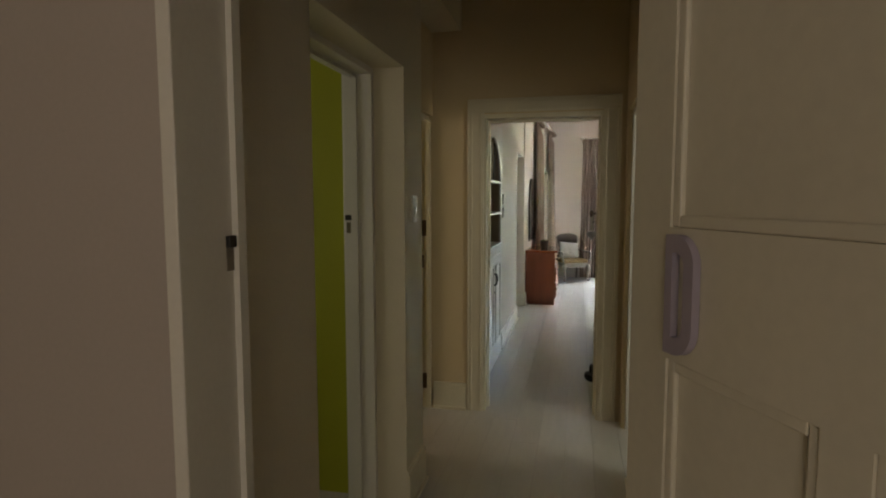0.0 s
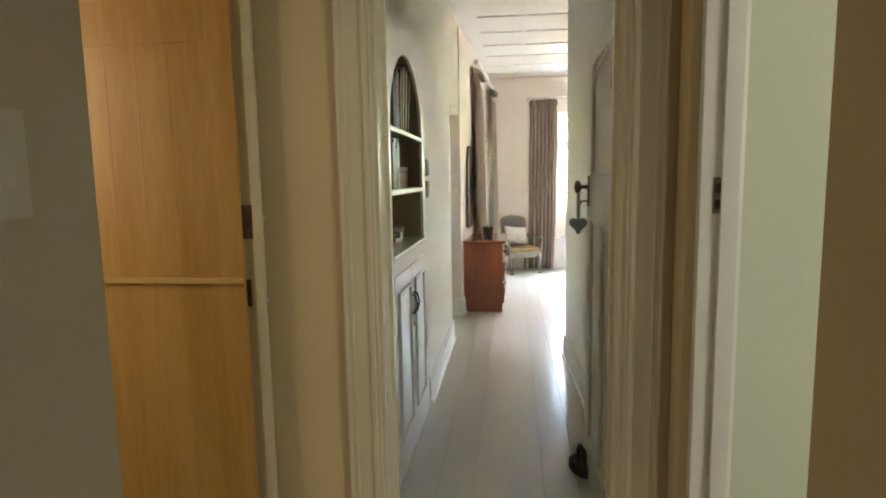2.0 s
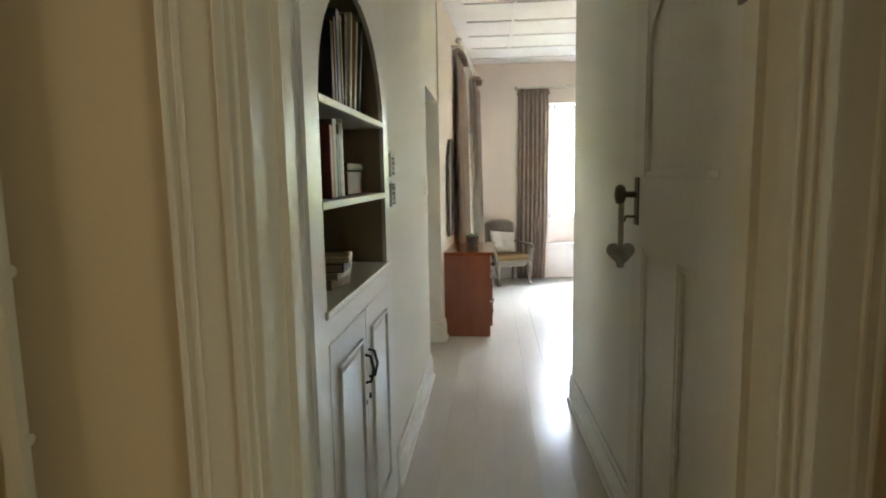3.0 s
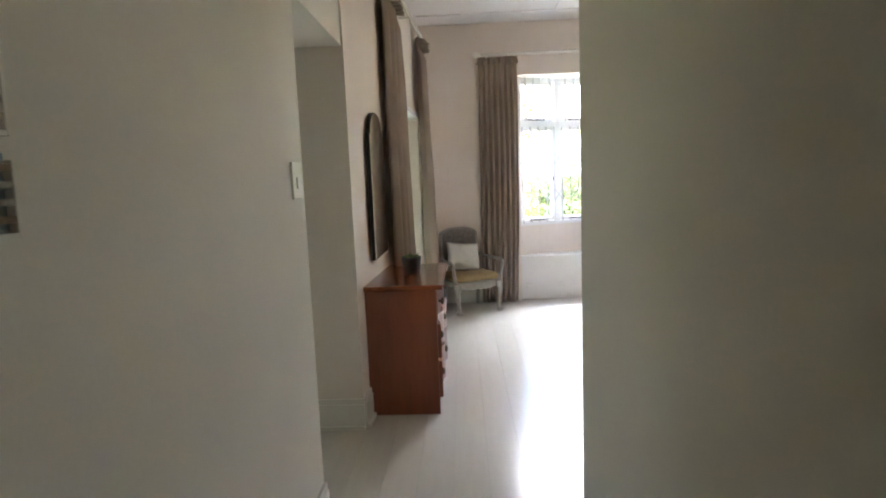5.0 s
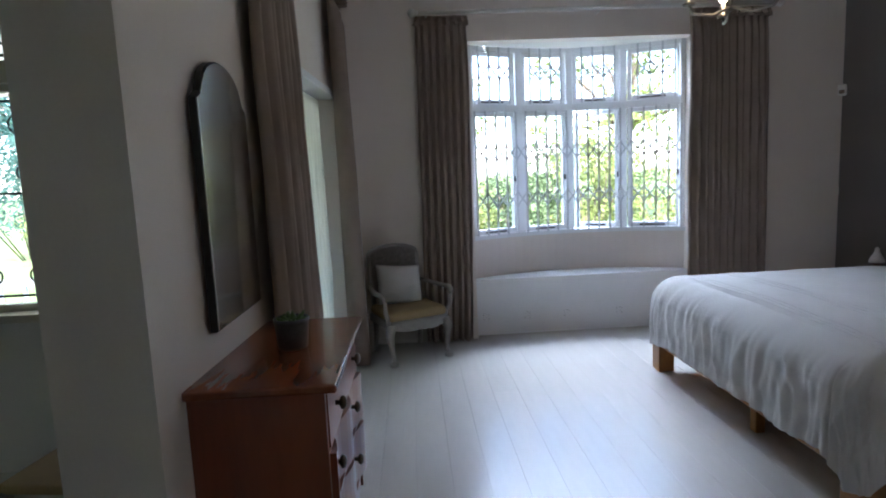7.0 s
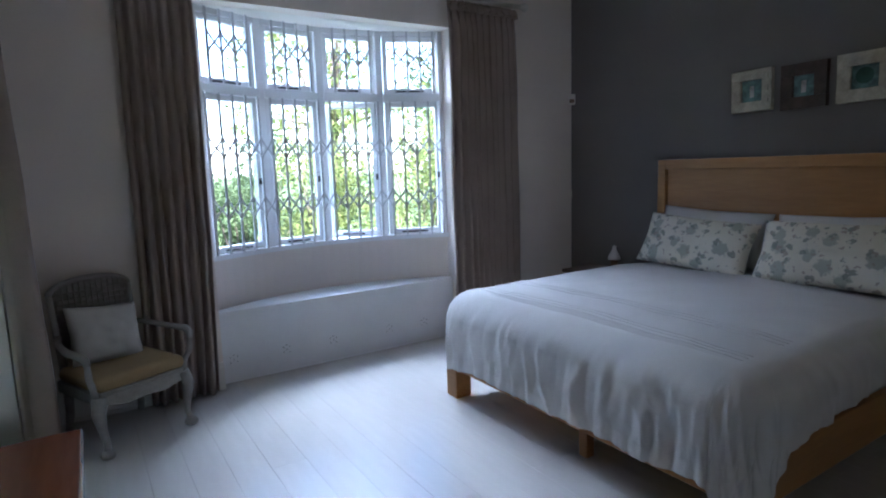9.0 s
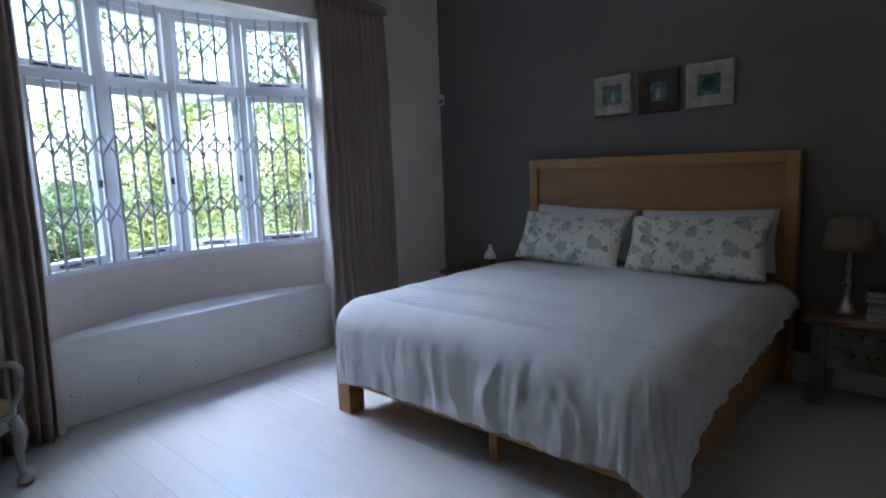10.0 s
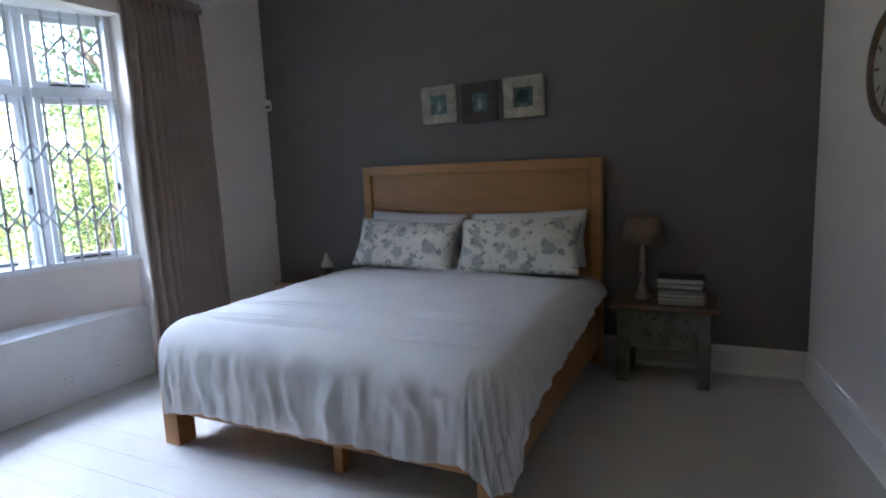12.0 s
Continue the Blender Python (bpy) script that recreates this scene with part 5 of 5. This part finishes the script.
def wall_clock():
    ob = thing("wall_clock", "round wall clock with a brown rim", "clock", pose(2.95, 7.2185, 1.66, 0, 0, 8.43))
    part("rim", lathe(bmesh.new(), [(0.235, 0.001), (0.24, 0.02), (0.225, 0.038), (0.20, 0.034), (0.195, 0.018)], n=48, axis="Y"), M_DKTOP, ob)
    part("face", lathe(bmesh.new(), [(0.194, 0.0185), (0.194, 0.021)], n=48, axis="Y"), M_PAPER, ob)
    for k in range(12):
        a = 6.28319 * k / 12
        t = part("hour_mark", B(-0.006, 0.006, 0.0212, 0.0225, 0.14, 0.18), M_BLACK, ob)
        t.matrix_local = pose(0, 0, 0, 0, math.degrees(a), 0)
    for a, ln in ((40, 0.1), (150, 0.15)):
        part("hand", B(-0.004, 0.004, 0.0226, 0.024, -0.02, ln), M_BLACK, ob).matrix_local = pose(0, 0, 0, 0, a, 0)


wall_clock()


def alarm_sensor():
    ob = thing("alarm_sensor", "small white alarm sensor in the wall corner", "sensor", pose(3.90, 11.285, 1.90, 0, 0, -45))
    part("case", B(-0.03, 0.03, -0.035, 0.004, -0.045, 0.045, bevel=0.01, seg=3), M_PLASTIC, ob)
    part("lens", B(-0.02, 0.02, -0.038, -0.034, -0.03, 0.0, bevel=0.002), M_SHADE, ob)


alarm_sensor()
sock = thing("wall_socket", "small white wall fitting near the corner", "socket", pose(3.905, 11.309, 1.08))
part("plate", B(-0.012, 0.012, -0.012, 0, -0.03, 0.03, bevel=0.003), M_PLASTIC, sock)


def chandelier():
    ob = thing("chandelier", "small metal chandelier with upright candle bulbs", "ceiling light", pose(1.63, 8.93, 0))
    part("ceiling_rose", lathe(bmesh.new(), [(0.05, H - 0.03), (0.055, H - 0.01), (0.05, H - 0.006)], n=20), M_SILVER, ob)
    part("stem", sweep(bmesh.new(), [(0, 0, H - 0.03), (0, 0, 1.94)], 0.008, 10), M_SILVER, ob)
    for k in range(3):
        a = 3.3 + 2.0944 * k
        c, s = math.cos(a), math.sin(a)
        arm = part("arm", sweep(bmesh.new(), [(0, 0, 1.96), (0.08 * c, 0.08 * s, 1.925), (0.16 * c, 0.16 * s, 1.93), (0.18 * c, 0.18 * s, 1.965)], 0.006, 8), M_SILVER, ob)
        part("candle_cup", lathe(bmesh.new(), [(0.022, 1.96), (0.024, 1.968), (0.012, 1.972), (0.012, 2.02)], (0.18 * c, 0.18 * s, 0), 14), M_SILVER, arm)
        part("bulb", lathe(bmesh.new(), [(0.010, 2.02), (0.02, 2.045), (0.017, 2.07), (0.003, 2.095)], (0.18 * c, 0.18 * s, 0), 14), M_BULB, arm, "lit frosted bulb")


M_BULB = glow("lit_bulb", (1.0, 0.75, 0.45), 6.0)
chandelier()

# ---- side room seen through the opening ----


def side_window():
    ob = tagged(thing("window_2", "pale painted casement window with scrolled iron bars", "window", pose(-3.0, 9.45, 0)), kind="structure")
    w, z0, z1, zt = 1.74, 0.78, 2.55, 1.90
    part("sill", B(-0.05, w + 0.05, -0.035, 0.15, z0 - 0.03, z0 + 0.012, bevel=0.004), M_TRIM, ob)
    for x in (0.0, 0.58, 1.16, w - 0.06):
        part("mullion", B(x, x + 0.06, 0.03, 0.11, z0 + 0.012, z1, bevel=0.004), M_TRIM, ob)
    part("transom", B(0.0, w, 0.025, 0.115, zt - 0.035, zt + 0.035, bevel=0.004), M_TRIM, ob)
    part("head", B(0.0, w, 0.027, 0.113, z1 - 0.05, z1, bevel=0.004), M_TRIM, ob)
    for k in range(3):
        x0 = 0.06 + 0.58 * k
        x1 = x0 + 0.51
        for a, b in ((z0 + 0.013, zt - 0.036), (zt + 0.036, z1 - 0.051)):
            bm = bmesh.new()
            for q in ((x0, x0 + 0.035, a, b), (x1 - 0.035, x1, a, b), (x0 + 0.035, x1 - 0.035, a, a + 0.035), (x0 + 0.035, x1 - 0.035, b - 0.035, b)):
                box(bm, q[0], q[1], 0.05, 0.09, q[2], q[3], bevel=0.003)
            cs = part("casement", bm, M_TRIM, ob)
            pn = part("pane", B(x0 + 0.03, x1 - 0.03, 0.068, 0.072, a + 0.03, b - 0.03), M_GLASS, cs)
            pn.visible_shadow = False


side_window()


def scroll(bm, cx, cz, r, flip, y):
    pts = []
    for k in range(26):
        a = 1.5 * 6.28319 * k / 25
        rr = r * (0.25 + 0.75 * k / 25)
        pts.append((cx + flip * rr * math.cos(a - 1.2), y, cz + rr * math.sin(a - 1.2)))
    sweep(bm, pts, 0.005, 6)


def side_bars():
    ob = thing("window_bars", "black scrolled wrought-iron bars across the side window", "burglar bars", pose(-3.0, 9.44, 0))
    for z in (0.88, 1.36, 1.78, 1.98):
        part("rail", sweep(bmesh.new(), [(0.0, 0.0, z), (1.74, 0.0, z)], 0.006, 8), M_IRON, ob)
    for k in range(3):
        xc = 0.315 + 0.58 * k
        for z, r in ((1.68, 0.075), (1.46, 0.06), (0.98, 0.06), (2.08, 0.085)):
            for s in (-1, 1):
                bm = bmesh.new()
                scroll(bm, xc + s * 0.10, z, r, s, 0.0)
                part("scroll", bm, M_IRON, ob)
        for s in (-1, 1):
            part("brace", sweep(bmesh.new(), [(xc, 0, 2.05), (xc + s * 0.24, 0, 2.45)], 0.005, 6), M_IRON, ob)


side_bars()
curtain(pose(-1.34, 9.41, 0, 0, 0, -90), 0.32, 0.35, 2.62, 3, 0.06, "brown curtain beside the barred side window", 0.0, 21)


def side_chair():
    ob = thing("chair", "pale painted ladder-back chair in the side room", "chair", pose(-0.76, 8.60, 0, 0, 0, -8))
    for x in (-0.19, 0.19):
        part("leg", sweep(bmesh.new(), [(x, -0.19, 0.44), (x * 1.08, -0.21, 0.0)], [0.02, 0.016], 10), M_CHAIR, ob)
        part("back_post", sweep(bmesh.new(), [(x * 1.05, 0.2, 0.0), (x, 0.18, 0.44), (x, 0.23, 0.92)], [0.016, 0.02, 0.015], 10), M_CHAIR, ob)
    part("seat", B(-0.21, 0.21, -0.21, 0.21, 0.42, 0.455, bevel=0.012), M_SEAT, ob)
    for z in (0.56, 0.68, 0.80, 0.90):
        part("slat", B(-0.19, 0.19, 0.195 + (z - 0.56) * 0.1, 0.21 + (z - 0.56) * 0.1, z - 0.025, z + 0.025, bevel=0.004), M_CHAIR, ob)
    part("stretcher", sweep(bmesh.new(), [(-0.2, -0.2, 0.2), (0.2, -0.2, 0.2)], 0.01, 8), M_CHAIR, ob)


side_chair()

# ---- garden ----
solid("ground", B(-120, 120, 9.6, 260, -0.5, -0.30), M_GRASS, "garden lawn sloping away outside the windows", "ground", "", "structure")
solid("pavement", B(-8, 6, 11.8, 14.2, -0.30, -0.25), M_PAVE, "pale paved path along the house", "paving", "", "structure")


def leaf_cloud(bm, rnd, centre, rad, count, size):
    for _ in range(count):
        d = Vector((rnd.gauss(0, 1), rnd.gauss(0, 1), rnd.gauss(0, 1))).normalized()
        p = Vector(centre) + Vector((d.x * rad[0], d.y * rad[1], d.z * rad[2])) * rnd.uniform(0.35, 1.0) ** 0.5
        n = Vector((rnd.gauss(0, 1), rnd.gauss(0, 1), rnd.gauss(0.6, 0.8))).normalized()
        t = n.orthogonal().normalized()
        t.rotate(Matrix.Rotation(rnd.uniform(0, 6.28), 3, n))
        b = n.cross(t)
        s = size * rnd.uniform(0.6, 1.3)
        vs = [bm.verts.new(q) for q in (p - t * s, p + b * s * 0.42 + n * s * 0.08, p + t * s, p - b * s * 0.42 + n * s * 0.08)]
        bm.faces.new(vs)


def shrub(x, y, r, h, material, seed, label, size=0.05, clumps=16, count=290):
    ob = thing("shrub", label, "shrub", pose(x, y, -0.30), "garden shrubs")
    rnd = random.Random(seed)
    bm, st = bmesh.new(), bmesh.new()
    for _ in range(clumps):
        c = (rnd.uniform(-r, r) * 0.75, rnd.uniform(-r, r) * 0.75, h * rnd.uniform(0.25, 0.88))
        k = rnd.uniform(0.28, 0.5)
        leaf_cloud(bm, rnd, c, (r * k, r * k, h * 0.17), count, size * 0.78)
        sweep(st, [(c[0] * 0.1, c[1] * 0.1, 0), (c[0] * 0.6, c[1] * 0.6, c[2] * 0.5), c], [0.02, 0.014, 0.005], 5)
    part("stems", st, M_BARK, ob)
    tagged(part("foliage", bm, material, ob), kind="stuff")


def tree(x, y, h, r, material, seed, label, size=0.12, clumps=22, count=150, base=0.38):
    ob = thing("tree", label, "tree", pose(x, y, -0.30), "garden trees")
    rnd = random.Random(seed)
    tr, bm = bmesh.new(), bmesh.new()
    fork = h * base
    sweep(tr, [(0, 0, 0), (0.05, 0.03, fork * 0.5), (0.0, 0.08, fork), (0.1, 0.0, h * 0.75)], [h * 0.028, h * 0.022, h * 0.018, h * 0.006], 9)
    for _ in range(clumps):
        a, rr = rnd.uniform(0, 6.28), r * rnd.uniform(0.15, 0.95)
        c = Vector((math.cos(a) * rr, math.sin(a) * rr, h * rnd.uniform(base, 0.98)))
        sweep(tr, [(0.0, 0.05, fork * rnd.uniform(0.8, 1.2)), (c.x * 0.5, c.y * 0.5, (fork + c.z) / 2 + 0.1), tuple(c)], [h * 0.009, h * 0.006, h * 0.002], 5)
        leaf_cloud(bm, rnd, c, (r * 0.36, r * 0.36, h * 0.10), count, size)
    part("trunk", tr, M_BARK, ob)
    tagged(part("crown", bm, material, ob), kind="stuff")


for k, (x, y, r, h, m_, sz) in enumerate((
        (4.3, 14.6, 0.9, 2.5, M_LEAFY, 0.05), (3.2, 15.6, 0.9, 2.2, M_LEAFY, 0.05), (2.2, 16.2, 0.8, 1.6, M_LEAFD, 0.05), (5.6, 15.2, 1.2, 2.7, M_LEAFD, 0.06),
        (1.2, 17.0, 0.9, 1.5, M_LEAFY, 0.055), (6.9, 16.4, 1.3, 2.8, M_LEAFY, 0.06), (0.2, 18.5, 1.1, 1.7, M_LEAFD, 0.06), (3.9, 18.6, 1.3, 2.4, M_LEAFD, 0.07), (8.6, 18.0, 1.5, 3.0, M_LEAFD, 0.07), (-3.2, 16.5, 1.4, 1.7, M_LEAFY, 0.06), (-5.2, 17.6, 1.5, 1.9, M_LEAFY, 0.06), (-1.4, 19.0, 1.3, 1.6, M_LEAFD, 0.06), (-2.6, 20.5, 1.6, 4.0, M_LEAFT, 0.08), (-4.6, 21.0, 1.7, 4.4, M_LEAFT, 0.08), (-6.8, 20.5, 1.8, 4.2, M_LEAFT, 0.08), (-9.2, 21.5, 2.0, 4.6, M_LEAFT, 0.08))):
    shrub(x, y, r, h, m_, 100 + k, "leafy yellow-green garden shrub" if m_ is M_LEAFY else "dense dark green garden shrub", sz)
for k, (x, y, h, r, m_) in enumerate(((0.4, 27.0, 7.5, 2.6, M_LEAFY), (7.5, 25.5, 7.5, 2.8, M_LEAFY), (12.5, 24.0, 8.0, 3.0, M_LEAFD), (-2.5, 26.0, 8.0, 3.0, M_LEAFT), (14.0, 27.0, 10.0, 4.0, M_LEAFD), (-6.0, 22.0, 6.5, 2.8, M_LEAFT), (-9.5, 25.0, 8.0, 3.4, M_LEAFT), (-4.0, 30.0, 9.0, 3.5, M_LEAFD), (-13.0, 28.0, 9.0, 4.0, M_LEAFT), (20.0, 32.0, 11.0, 5.0, M_LEAFD))):
    tree(x, y, h, r, m_, 300 + k, "tall garden tree with open leafy crown")


def verandah():
    ob = thing("verandah", "white verandah roof on slim posts outside the side room", "verandah")
    part("roof", B(-7.0, -0.75, 9.62, 12.6, 2.62, 2.72), M_ROOF, ob)
    part("fascia", B(-7.0, -0.75, 12.6, 12.65, 2.30, 2.75), M_ROOF, ob)
    for x in (-6.2, -4.0, -2.05):
        part("post", B(x - 0.06, x + 0.06, 12.45, 12.57, -0.30, 2.62, bevel=0.008), M_ROOF, ob)
    part("rail", B(-7.0, -0.75, 12.48, 12.54, 0.45, 0.52), M_ROOF, ob)
    for k in range(26):
        part("baluster", B(-6.9 + 0.24 * k, -6.87 + 0.24 * k, 12.495, 12.525, -0.2, 0.45), M_ROOF, ob)
    part("slab", B(-7.0, -0.75, 9.6, 12.6, -0.30, -0.20), M_PAVE, ob)


verandah()

# ---- floor boards ----


def floor_boards():
    fl = bpy.data.objects["floor"]
    runs = []
    pitch = 0.162
    k = 0
    x = -0.66
    rnd = random.Random(2)
    shared = {}
    while x < 3.92:
        x1 = min(x + pitch, 3.92)
        if x1 <= 0.70:
            spans = [(-2.5, rnd.uniform(0.6, 1.6)), (None, rnd.uniform(3.6, 4.4)), (None, rnd.uniform(6.4, 7.3)), (None, 11.40)]
        elif x < 0.70:
            spans = [(-2.5, 3.0), (None, 7.31), (None, 11.40)]
        else:
            spans = [(6.86, rnd.choice((8.6, 9.4, 10.1))), (None, 11.40)]
        y = spans[0][0]
        for a, b in spans:
            key = (round(x1 - x, 3), round(b - y, 3))
            if key not in shared:
                shared[key] = mesh("board", B(0.0003, key[0] - 0.0003, 0.0003, key[1] - 0.0003, -0.02, 0.0, bevel=0.0004, seg=1), M_FLOOR)
            ob = new("board", shared[key])
            ob.parent = fl
            ob.location = (x, y, rnd.uniform(-0.0003, 0.0))
            y = b
        x = x1
    for x0, x1, y0, y1 in ((-4.0, -0.66, -2.5, 9.45), (0.70, 3.0, -2.5, 6.86)):
        n = int((x1 - x0) / 0.165)
        w = (x1 - x0) / n
        me = mesh("board", B(0.0007, w - 0.0007, 0, y1 - y0, -0.02, 0.0, bevel=0.0012, seg=1), M_FLOOR)
        for i in range(n):
            ob = new("board", me)
            ob.parent = fl
            ob.location = (x0 + i * w, y0, 0)


floor_boards()
